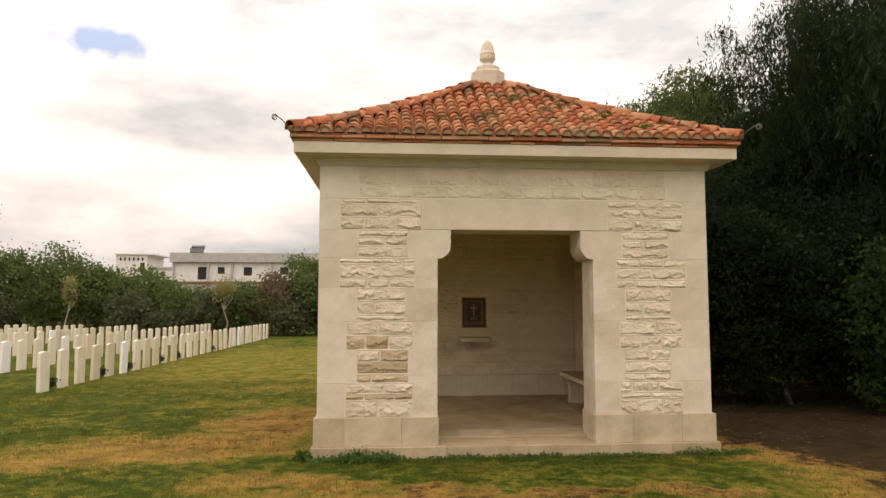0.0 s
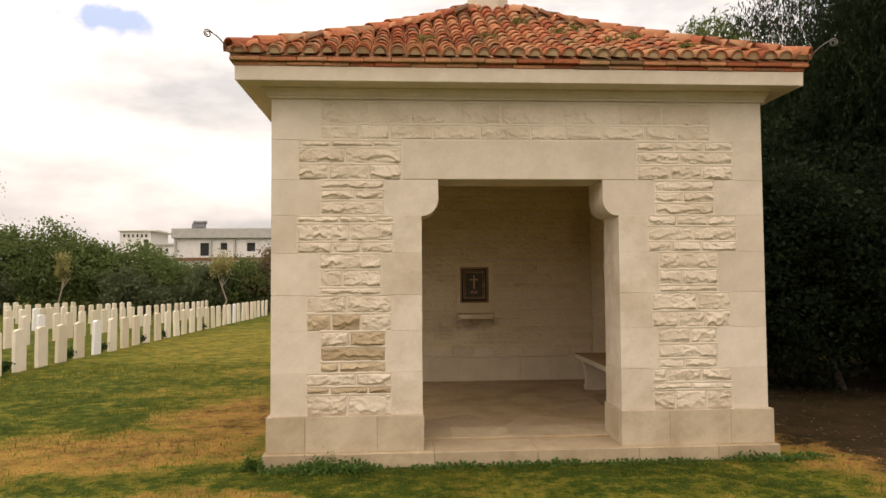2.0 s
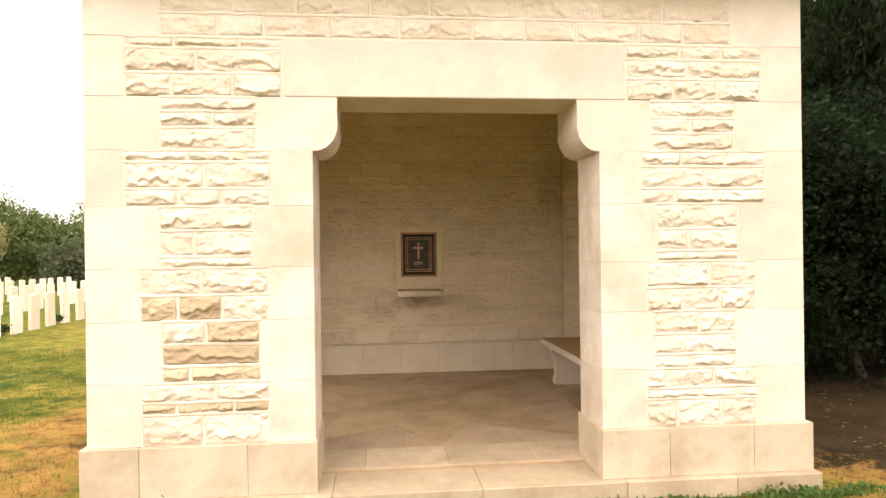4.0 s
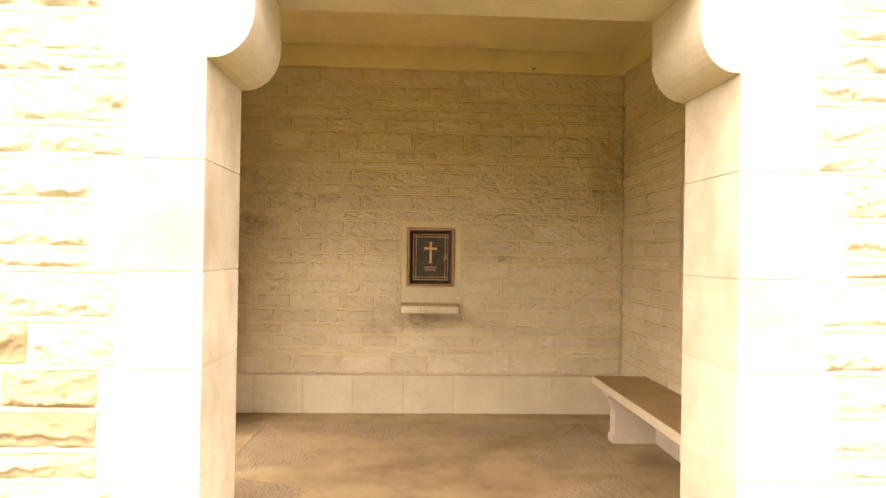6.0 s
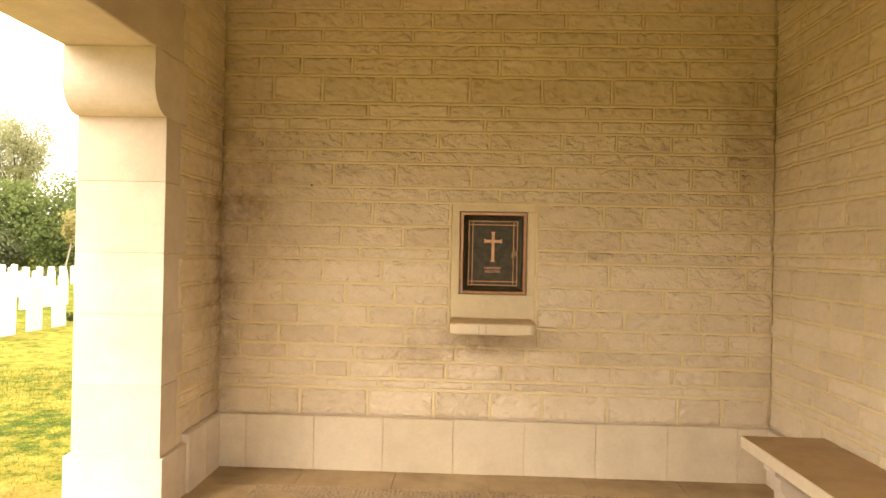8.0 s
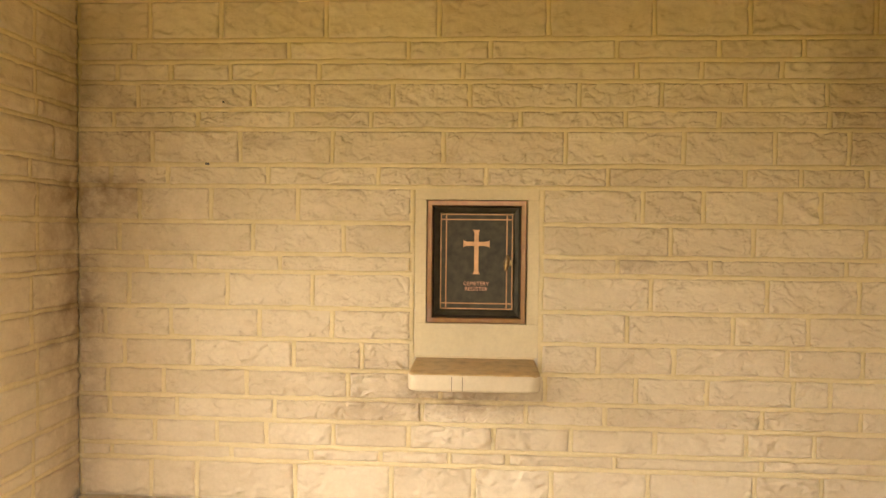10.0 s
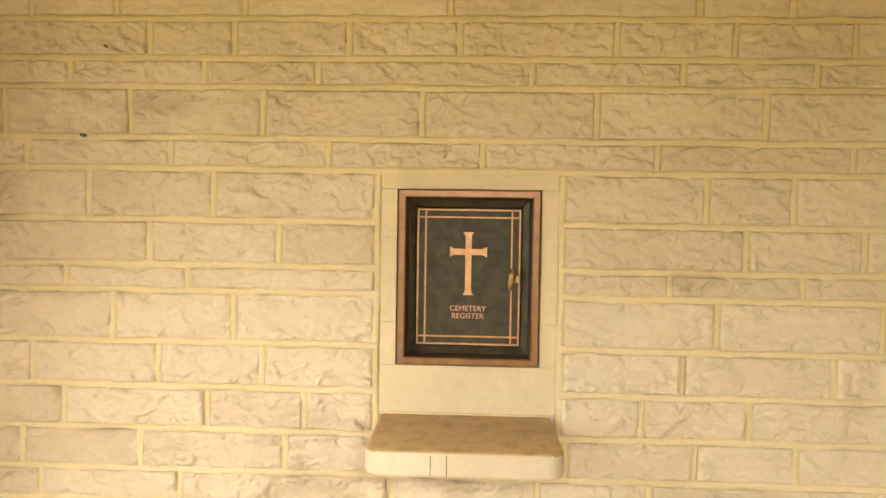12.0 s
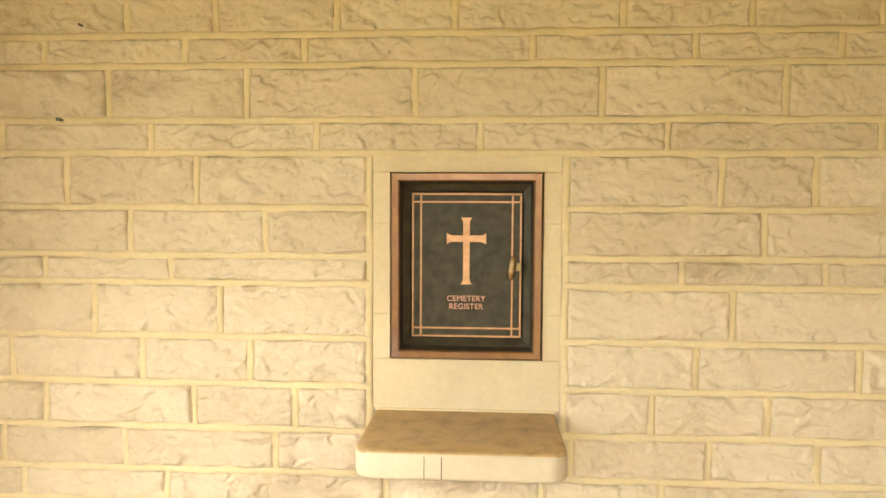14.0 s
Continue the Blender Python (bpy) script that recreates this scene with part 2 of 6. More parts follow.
def tile_mat():
    m, n, l, b = shader("terracotta_tile", 0.85)
    geo = n.new("ShaderNodeNewGeometry")
    p = geo.outputs["Position"]
    info = n.new("ShaderNodeObjectInfo")
    add = n.new("ShaderNodeMath")
    add.operation = "ADD"
    l.new(info.outputs["Random"], add.inputs[0])
    l.new(geo.outputs["Random Per Island"], add.inputs[1])
    fr = n.new("ShaderNodeMath")
    fr.operation = "FRACT"
    l.new(add.outputs[0], fr.inputs[0])
    tone = ramp(n, [(0.0, (0.30, 0.085, 0.04)), (0.22, (0.43, 0.125, 0.055)), (0.45, (0.52, 0.195, 0.09)), (0.7, (0.57, 0.28, 0.145)), (0.88, (0.44, 0.215, 0.11)), (1.0, (0.20, 0.09, 0.055))])
    l.new(fr.outputs[0], tone.inputs["Fac"])
    fine = noise_tex(n, l, p, 45, 5, 0.65)
    g = ramp(n, [(0.3, (0.68, 0.66, 0.64)), (0.7, (1.12, 1.1, 1.06))])
    l.new(fine, g.inputs["Fac"])
    c = mixer(n, l, 1.0, tone.outputs["Color"], g.outputs["Color"], "MULTIPLY")
    big = noise_tex(n, l, p, 2.6, 5, 0.6)
    li = ramp(n, [(0.5, (0, 0, 0)), (0.7, (0.65, 0.65, 0.65))])
    l.new(big, li.inputs["Fac"])
    c = mixer(n, l, li.outputs["Color"], c, (0.17, 0.15, 0.07))
    spots = noise_tex(n, l, p, 16, 4, 0.6)
    sp = ramp(n, [(0.6, (0, 0, 0)), (0.7, (0.5, 0.5, 0.5))])
    l.new(spots, sp.inputs["Fac"])
    c = mixer(n, l, sp.outputs["Color"], c, (0.30, 0.24, 0.14))
    l.new(c, b.inputs["Base Color"])
    bump(n, l, b, fine, 0.4, 0.004)
    return m


TILE = tile_mat()
TILE_MORTAR = stone_mat("eave_tile_mortar", (0.56, 0.40, 0.24), (0.44, 0.29, 0.17), (0.22, 0.14, 0.09), 0.5, 0.95, 0.3, 0.6)


def plain(name, col, rough=0.8, metal=0.0, var=0.12, scale=20.0):
    m, n, l, b = shader(name, rough, metal)
    geo = n.new("ShaderNodeNewGeometry")
    f = noise_tex(n, l, geo.outputs["Position"], scale, 5, 0.6)
    r = ramp(n, [(0.3, tuple(c * (1 - var) for c in col)), (0.7, tuple(min(1, c * (1 + var)) for c in col))])
    l.new(f, r.inputs["Fac"])
    l.new(r.outputs["Color"], b.inputs["Base Color"])
    bump(n, l, b, f, 0.1, 0.003)
    return m


def worn_bronze():
    """Rubbed bronze: golden, reddish and violet-grey patches."""
    m, n, l, b = shader("rubbed_bronze_frame", 0.28, 0.85)
    geo = n.new("ShaderNodeNewGeometry")
    r = ramp(n, [(0.32, (0.22, 0.10, 0.07)), (0.45, (0.31, 0.18, 0.095)), (0.55, (0.27, 0.145, 0.09)), (0.68, (0.30, 0.21, 0.20))])
    l.new(noise_tex(n, l, geo.outputs["Position"], 6.0, 5, 0.6), r.inputs["Fac"])
    l.new(r.outputs["Color"], b.inputs["Base Color"])
    f = noise_tex(n, l, geo.outputs["Position"], 45, 4, 0.6)
    rr = ramp(n, [(0.35, (0.32, 0.32, 0.32)), (0.7, (0.42, 0.42, 0.42))])
    l.new(f, rr.inputs["Fac"])
    l.new(rr.outputs["Color"], b.inputs["Roughness"])
    return m


BRONZE_DARK = plain("dark_patinated_bronze", (0.056, 0.047, 0.031), 0.48, 0.2, 0.35, 24)
BRONZE_FRAME = worn_bronze()
COPPER = plain("worn_copper_inlay", (0.52, 0.29, 0.155), 0.42, 0.6, 0.2, 40)
LETTER = plain("copper_lettering", (0.66, 0.36, 0.25), 0.5, 0.3, 0.15, 60)
HANDLE_BRASS = plain("dull_brass_handle", (0.30, 0.20, 0.10), 0.35, 0.9, 0.3, 60)
IRON = plain("weathered_iron", (0.16, 0.15, 0.14), 0.6, 0.7, 0.3, 40)
BARK = plain("tree_bark", (0.065, 0.05, 0.038), 0.95, 0.0, 0.4, 12)
YOUNG_BARK = plain("pale_young_bark", (0.32, 0.27, 0.2), 0.9, 0.0, 0.25, 20)
DARK_GLASS = plain("dark_window_void", (0.03, 0.03, 0.03), 0.4, 0.0, 0.2, 4)
GREY_METAL = plain("grey_metal_tank", (0.22, 0.22, 0.22), 0.5, 0.5, 0.2, 5)


def leaf_mat(name, a, b_, rough=0.8, gloss=0.12):
    m, n, l, b = shader(name, rough)
    b.inputs["Specular IOR Level"].default_value = gloss
    geo = n.new("ShaderNodeNewGeometry")
    r = ramp(n, [(0.0, a), (1.0, b_)])
    big = noise_tex(n, l, geo.outputs["Position"], 0.9, 3)
    f = mixer(n, l, 0.7, geo.outputs["Random Per Island"], big)
    l.new(f, r.inputs["Fac"])
    l.new(r.outputs["Color"], b.inputs["Base Color"])
    tr = n.new("ShaderNodeBsdfTranslucent")
    l.new(r.outputs["Color"], tr.inputs["Color"])
    mx = n.new("ShaderNodeMixShader")
    mx.inputs["Fac"].default_value = 0.42
    l.new(b.outputs["BSDF"], mx.inputs[1])
    l.new(tr.outputs["BSDF"], mx.inputs[2])
    l.new(mx.outputs["Shader"], n["Material Output"].inputs["Surface"])
    return m


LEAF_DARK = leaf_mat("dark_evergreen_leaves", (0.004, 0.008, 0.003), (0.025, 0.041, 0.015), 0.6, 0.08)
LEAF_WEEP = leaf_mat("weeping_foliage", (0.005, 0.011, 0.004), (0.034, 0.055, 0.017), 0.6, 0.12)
LEAF_HEDGE = leaf_mat("hedge_foliage", (0.066, 0.098, 0.031), (0.17, 0.212, 0.07))
LEAF_FEATHER = leaf_mat("feathery_foliage", (0.055, 0.08, 0.023), (0.14, 0.18, 0.057))
LEAF_SHRUB = leaf_mat("shrub_leaves", (0.018, 0.033, 0.009), (0.048, 0.08, 0.022))
LEAF_PALE = leaf_mat("pale_loose_foliage", (0.17, 0.18, 0.085), (0.32, 0.32, 0.17))
LEAF_OLIVE = leaf_mat("olive_grey_foliage", (0.06, 0.075, 0.035), (0.14, 0.16, 0.08))
LEAF_DRY = leaf_mat("brown_dry_foliage", (0.13, 0.095, 0.055), (0.24, 0.18, 0.11))
LEAF_YOUNG = leaf_mat("young_tree_leaves", (0.21, 0.20, 0.075), (0.40, 0.36, 0.15))
LEAF_MOSS = leaf_mat("roof_moss", (0.09, 0.105, 0.025), (0.2, 0.19, 0.06))
LEAF_WEED = leaf_mat("weed_leaves", (0.05, 0.10, 0.02), (0.12, 0.20, 0.05))
GRASS = leaf_mat("grass_blades", (0.054, 0.078, 0.011), (0.158, 0.158, 0.030))

# bare and dry patches of the lawn: x, y, rx, ry, kind (1 bare earth, 0.5 straw, 2.2 earth darkened for tree shade)
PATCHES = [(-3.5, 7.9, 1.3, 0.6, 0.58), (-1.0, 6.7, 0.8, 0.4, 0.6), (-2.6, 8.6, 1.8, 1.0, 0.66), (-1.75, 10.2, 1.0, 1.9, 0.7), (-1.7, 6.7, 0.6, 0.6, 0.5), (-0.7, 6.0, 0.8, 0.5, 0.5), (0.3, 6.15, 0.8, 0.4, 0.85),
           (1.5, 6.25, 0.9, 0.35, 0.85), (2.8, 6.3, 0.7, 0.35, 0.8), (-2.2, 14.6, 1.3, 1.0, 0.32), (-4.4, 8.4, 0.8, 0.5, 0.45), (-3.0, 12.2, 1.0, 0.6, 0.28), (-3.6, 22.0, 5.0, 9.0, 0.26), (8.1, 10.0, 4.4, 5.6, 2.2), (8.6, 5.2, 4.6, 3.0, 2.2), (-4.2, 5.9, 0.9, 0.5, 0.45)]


def ground_mat():
    m, n, l, b = shader("lawn_and_earth", 1.0)
    b.inputs["Specular IOR Level"].default_value = 0.05
    geo = n.new("ShaderNodeNewGeometry")
    p = geo.outputs["Position"]
    warp = n.new("ShaderNodeTexNoise")
    warp.inputs["Scale"].default_value = 1.3
    warp.inputs["Detail"].default_value = 6
    warp.inputs["Roughness"].default_value = 0.65
    l.new(p, warp.inputs["Vector"])
    sc = n.new("ShaderNodeVectorMath")
    sc.operation = "MULTIPLY_ADD"
    sc.inputs[1].default_value = (2.3, 2.3, 0)
    sc.inputs[2].default_value = (-1.15, -1.15, 0)
    l.new(warp.outputs["Color"], sc.inputs[0])
    pw = n.new("ShaderNodeVectorMath")
    pw.operation = "ADD"
    l.new(p, pw.inputs[0])
    l.new(sc.outputs[0], pw.inputs[1])
    total = None
    for x, y, rx, ry, k in PATCHES:
        a = n.new("ShaderNodeVectorMath")
        a.operation = "SUBTRACT"
        a.inputs[1].default_value = (x, y, 0)
        l.new(pw.outputs[0], a.inputs[0])
        s = n.new("ShaderNodeVectorMath")
        s.operation = "MULTIPLY"
        s.inputs[1].default_value = (1 / rx, 1 / ry, 0)
        l.new(a.outputs[0], s.inputs[0])
        d = n.new("ShaderNodeVectorMath")
        d.operation = "LENGTH"
        l.new(s.outputs[0], d.inputs[0])
        r = n.new("ShaderNodeMapRange")
        r.interpolation_type = "SMOOTHSTEP"
        r.inputs["From Min"].default_value = 1.25
        r.inputs["From Max"].default_value = 0.45
        r.inputs["To Max"].default_value = k
        l.new(d.outputs["Value"], r.inputs["Value"])
        if total is None:
            total = r.outputs["Result"]
        else:
            mx = n.new("ShaderNodeMath")
            mx.operation = "MAXIMUM"
            l.new(total, mx.inputs[0])
            l.new(r.outputs["Result"], mx.inputs[1])
            total = mx.outputs[0]
    blot = noise_tex(n, l, p, 0.8, 6, 0.62)
    br = ramp(n, [(0.46, (0, 0, 0)), (0.72, (0.34, 0.34, 0.34))])
    l.new(blot, br.inputs["Fac"])
    mx = n.new("ShaderNodeMath")
    mx.operation = "MAXIMUM"
    l.new(total, mx.inputs[0])
    l.new(br.outputs["Color"], mx.inputs[1])
    fine = noise_tex(n, l, p, 38, 6, 0.7)
    tuftn = noise_tex(n, l, p, 2.2, 6, 0.7)
    jit = n.new("ShaderNodeMath")
    jit.operation = "MULTIPLY_ADD"
    jit.inputs[1].default_value = 2.9
    jit.inputs[2].default_value = -1.45
    l.new(mixer(n, l, 0.62, fine, noise_tex(n, l, p, 6, 7, 0.72)), jit.inputs[0])
    ad = n.new("ShaderNodeMath")
    ad.operation = "ADD"
    l.new(mx.outputs[0], ad.inputs[0])
    l.new(jit.outputs[0], ad.inputs[1])
    # the last, near-black stop puts the trees' shade into the bare earth's colour
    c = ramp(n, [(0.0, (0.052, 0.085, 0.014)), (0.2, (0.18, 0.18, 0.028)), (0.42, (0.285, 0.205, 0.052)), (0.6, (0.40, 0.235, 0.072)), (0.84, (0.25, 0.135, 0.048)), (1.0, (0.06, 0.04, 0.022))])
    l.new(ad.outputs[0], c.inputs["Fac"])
    g = ramp(n, [(0.32, (0.55, 0.55, 0.55)), (0.68, (1.25, 1.22, 1.18))])
    l.new(noise_tex(n, l, p, 90, 6, 0.75), g.inputs["Fac"])
    tg = ramp(n, [(0.38, (0.6, 0.68, 0.55)), (0.6, (1.12, 1.08, 1.0))])
    l.new(tuftn, tg.inputs["Fac"])
    cc = mixer(n, l, 1.0, mixer(n, l, 1.0, c.outputs["Color"], (0.8, 0.8, 0.76), "MULTIPLY"), g.outputs["Color"], "MULTIPLY")
    l.new(mixer(n, l, 1.0, cc, tg.outputs["Color"], "MULTIPLY"), b.inputs["Base Color"])
    bump(n, l, b, fine, 0.6, 0.03)
    return m


GROUND = ground_mat()


# ---- mesh helpers ----
def thing(name, label, category, at=(0, 0, 0), group="", kind=""):
    ob = new(name)
    ob.empty_display_size = 0.1
    ob.location = at
    return tagged(ob, label, category, group, kind)


def mesh_of(name, verts, faces, mat, smooth=False):
    me = bpy.data.meshes.new(name)
    me.from_pydata([tuple(v) for v in verts], [], [tuple(f) for f in faces])
    me.materials.append(mat)
    if smooth:
        me.polygons.foreach_set("use_smooth", [True] * len(me.polygons))
    me.update()
    return me


def big_mesh(name, verts, quads, mat, smooth=False):
    """A large mesh of quads or triangles from arrays."""
    me = bpy.data.meshes.new(name)
    v = np.asarray(verts, dtype=np.float32)
    q = np.asarray(quads, dtype=np.int32)
    k = q.shape[1]
    me.vertices.add(len(v))
    me.vertices.foreach_set("co", v.ravel())
    me.loops.add(q.size)
    me.loops.foreach_set("vertex_index", q.ravel())
    me.polygons.add(len(q))
    me.polygons.foreach_set("loop_start", np.arange(0, q.size, k, dtype=np.int32))
    me.materials.append(mat)
    me.update(calc_edges=True)
    me.validate()
    if smooth:
        me.polygons.foreach_set("use_smooth", [True] * len(me.polygons))
    return me


def child(name, me, parent, label="", kind=""):
    ob = new(name, me)
    if parent is not None:
        ob.parent = parent
        ob.matrix_parent_inverse = Matrix.Translation(-parent.location) if parent.parent is None else Matrix.Identity(4)
    return tagged(ob, label, "", "", kind)


def part(name, bm, mat, parent, label="", smooth=False):
    me = bpy.data.meshes.new(name)
    bm.to_mesh(me)
    bm.free()
    me.materials.append(mat)
    if smooth:
        me.polygons.foreach_set("use_smooth", [True] * len(me.polygons))
    return child(name, me, parent, label)


def chamfer_box(x0, x1, y0, y1, z0, z1, c=0.004):
    """Vertices and faces of a box with chamfered edges (24 vertices)."""
    lo, hi = (x0, y0, z0), (x1, y1, z1)
    c = min(c, 0.45 * min(x1 - x0, y1 - y0, z1 - z0))
    verts, index = [], {}
    for sx in (0, 1):
        for sy in (0, 1):
            for sz in (0, 1):
                s = (sx, sy, sz)
                for ax in range(3):
                    v = []
                    for k in range(3):
                        e = hi[k] if s[k] else lo[k]
                        v.append(e if k == ax else e + (-c if s[k] else c))
                    index[s, ax] = len(verts)
                    verts.append(v)
    faces = []
    for ax in range(3):
        a, b = (ax + 1) % 3, (ax + 2) % 3
        for side in (0, 1):
            def key(i, j):
                s = [0, 0, 0]
                s[ax], s[a], s[b] = side, i, j
                return tuple(s)
            ring = [key(0, 0), key(1, 0), key(1, 1), key(0, 1)]
            f = [index[r, ax] for r in ring]
            faces.append(f if side else f[::-1])
    for ax in range(3):
        a, b = (ax + 1) % 3, (ax + 2) % 3
        for i in (0, 1):
            for j in (0, 1):
                def key2(e):
                    s = [0, 0, 0]
                    s[ax], s[a], s[b] = e, i, j
                    return tuple(s)
                f = [index[key2(0), a], index[key2(1), a], index[key2(1), b], index[key2(0), b]]
                faces.append(f if i == j else f[::-1])
    for s in [(i, j, k) for i in (0, 1) for j in (0, 1) for k in (0, 1)]:
        f = [index[s, 0], index[s, 1], index[s, 2]]
        faces.append(f if sum(s) % 2 else f[::-1])
    return verts, faces


def boxes_mesh(name, boxes, mat, c=0.004):
    verts, faces = [], []
    for bx in boxes:
        v, f = chamfer_box(*bx, c)
        k = len(verts)
        verts += v
        faces += [[i + k for i in q] for q in f]
    return mesh_of(name, verts, faces, mat)


def block(name, parent, x0, x1, y0, y1, z0, z1, mat=None, c=0.0018, label=""):
    v, f = chamfer_box(min(x0, x1), max(x0, x1), min(y0, y1), max(y0, y1), z0, z1, c)
    return child(name, mesh_of(name, v, f, mat or ASHLAR), parent, label)


def hash01(ix, iy, seed):
    h = np.sin(ix * 127.1 + iy * 311.7 + seed * 74.7) * 43758.5453
    return h - np.floor(h)


def vnoise(x, y, seed):
    ix, iy = np.floor(x), np.floor(y)
    fx, fy = x - ix, y - iy
    fx, fy = fx * fx * (3 - 2 * fx), fy * fy * (3 - 2 * fy)
    a, b = hash01(ix, iy, seed), hash01(ix + 1, iy, seed)
    c, d = hash01(ix, iy + 1, seed), hash01(ix + 1, iy + 1, seed)
    return (a * (1 - fx) + b * fx) * (1 - fy) + (c * (1 - fx) + d * fx) * fy - 0.5


def fbm(x, y, seed, octaves=4):
    s, a = 0, 1.0
    for k in range(octaves):
        s = s + a * vnoise(x, y, seed + k * 7.3)
        x, y, a = x * 2.03, y * 2.03, a * 0.5
    return s


class Face:
    """A wall face: u runs along it, v is the height, n points out of it."""
    def __init__(self, origin, u, n):
        self.o, self.u, self.n = np.array(origin, float), np.array(u, float), np.array(n, float)

    def at(self, u, v, h):
        u, v, h = np.asarray(u, float), np.asarray(v, float), np.asarray(h, float)
        p = self.o + u[..., None] * self.u + h[..., None] * self.n
        p[..., 2] += v
        return p


def rock_mesh(face, u0, u1, v0, v1, seed, step=0.014, bulge=0.010, rough=1.0, belly=0.0, edge=1.0):
    """A rock-faced stone: chipped front, edges drawn back to the joint; belly thrusts its lower half forward."""
    nu, nv = max(4, int((u1 - u0) / step)), max(3, int((v1 - v0) / step))
    uu, vv = np.meshgrid(np.linspace(u0, u1, nu + 1), np.linspace(v0, v1, nv + 1))
    wu = uu + 0.03 * vnoise(uu * 9, vv * 9, seed + 3)
    wv = vv + 0.03 * vnoise(uu * 9, vv * 9, seed + 5)
    n1 = fbm(wu * 9, wv * 15, seed, 3)
    lip = fbm(wu * 7, wv * 22, seed + 11, 3)
    step_f = np.clip(lip * 5, -1, 1)
    n2 = fbm(uu * 55, vv * 55, seed + 23, 2)
    e = np.minimum(np.minimum(uu - u0, u1 - uu) / (0.022 * edge), np.minimum(vv - v0, v1 - vv) / (0.016 * edge))
    e = np.clip(e, 0, 1)
    rr = np.random.default_rng(int(abs(seed) * 1000) % 99991)
    n_cell = max(4, int((u1 - u0) * (v1 - v0) / 0.0016))
    cu, cv = rr.uniform(u0, u1, n_cell), rr.uniform(v0, v1, n_cell)
    gu, gv, off = rr.normal(0, 0.15, n_cell), rr.normal(0.04, 0.22, n_cell), rr.normal(0, 0.0022, n_cell)
    fu, fv = wu + 0.035 * vnoise(uu * 24, vv * 24, seed + 51), wv + 0.03 * vnoise(uu * 24, vv * 24, seed + 53)
    cell = np.argmin(((fu[..., None] - cu) / 1.9) ** 2 + (fv[..., None] - cv) ** 2, -1)
    facet = np.clip(off[cell] + gu[cell] * (uu - cu[cell]) + gv[cell] * (vv - cv[cell]), -0.009, 0.009)
    deep = np.clip(np.minimum(np.minimum(uu - u0, u1 - uu) / 0.075, np.minimum(vv - v0, v1 - vv) / 0.05), 0, 1)
    patchy = np.clip(0.5 + 2.2 * fbm(uu * 8, vv * 11, seed + 81, 2), 0, 1)
    wild = np.clip((1 - deep) * 0.9 + 0.55 * patchy, 0.12, 1)
    rid = 1 - np.abs(fbm(fu * 38, fv * 60, seed + 61, 3)) * 3.4
    chip = np.clip(rid, 0, 1) ** 3
    ragged = 0.6 + 1.3 * np.abs(fbm(uu * 45, vv * 45, seed + 71, 2)) * 2
    e = np.clip(e / ragged, 0, 1)
    edge_pull = fbm(uu * 16, vv * 20, seed + 91, 2)
    ter = 3.2 * fbm(fu * 15, fv * 27, seed + 95, 4) + 2.0 * edge_pull * (1 - deep) + 0.9 * deep
    fl = np.floor(ter)
    flake = fl + np.clip((ter - fl) / 0.2, 0, 1)
    ledge = np.maximum(rough - 1.2, 0) * 0.055 * step_f
    h = bulge * (0.95 + 0.5 * rough * n1) + ledge + rough * (0.0047 * (0.2 + 0.8 * wild) * flake + wild * (0.8 * facet - 0.0024 * chip + 0.0026 * n2))
    if belly:
        s = (vv - v0) / (v1 - v0)
        crest = np.clip(0.32 + 0.75 * fbm(uu * 8, uu * 0 + seed, seed + 101, 4) + 0.3 * fbm(uu * 26, vv * 22, seed + 103, 3), 0.10, 0.8)
        strength = belly * np.clip(0.75 + 1.6 * fbm(uu * 5, uu * 0 + seed, seed + 107, 2), 0.15, 1.5)
        h = h + strength * np.where(s > crest, ((1 - s) / (1 - crest)) ** 1.3, np.clip((s - crest * 0.6) / (crest * 0.28), 0, 1))
    h = np.maximum(h, -0.001) * (1 - (1 - e) ** 3) - 0.0015
    ju = 0.003 * vnoise(vv * 30, uu * 5, seed + 31) * (1 - e)
    p = face.at(uu + ju, vv + ju, h)
    m, k = nv + 1, nu + 1
    verts = p.reshape(-1, 3)
    ids = np.arange(m * k).reshape(m, k)
    quads = np.stack([ids[:-1, :-1], ids[:-1, 1:], ids[1:, 1:], ids[1:, :-1]], -1).reshape(-1, 4)
    ring = np.concatenate([ids[0, :], ids[1:, -1], ids[-1, -2::-1], ids[-2:0:-1, 0]])
    back = verts[ring] - 0.03 * face.n
    b0 = len(verts)
    r2 = np.roll(ring, -1)
    j = np.arange(len(ring))
    side = np.stack([ring, b0 + j, b0 + np.roll(j, -1), r2], -1)
    return np.concatenate([verts, back]), np.concatenate([quads, side])


def stone(parent, face, u0, u1, v0, v1, seed, mat, step=0.014, bulge=0.010, rough=1.0, gap=0.008, belly=0.0, edge=1.0):
    v, q = rock_mesh(face, u0 + gap, u1 - gap, v0 + gap, v1 - gap, seed, step, bulge, rough, belly, edge)
    return child("stone", big_mesh("stone", v, q, mat, True), parent)


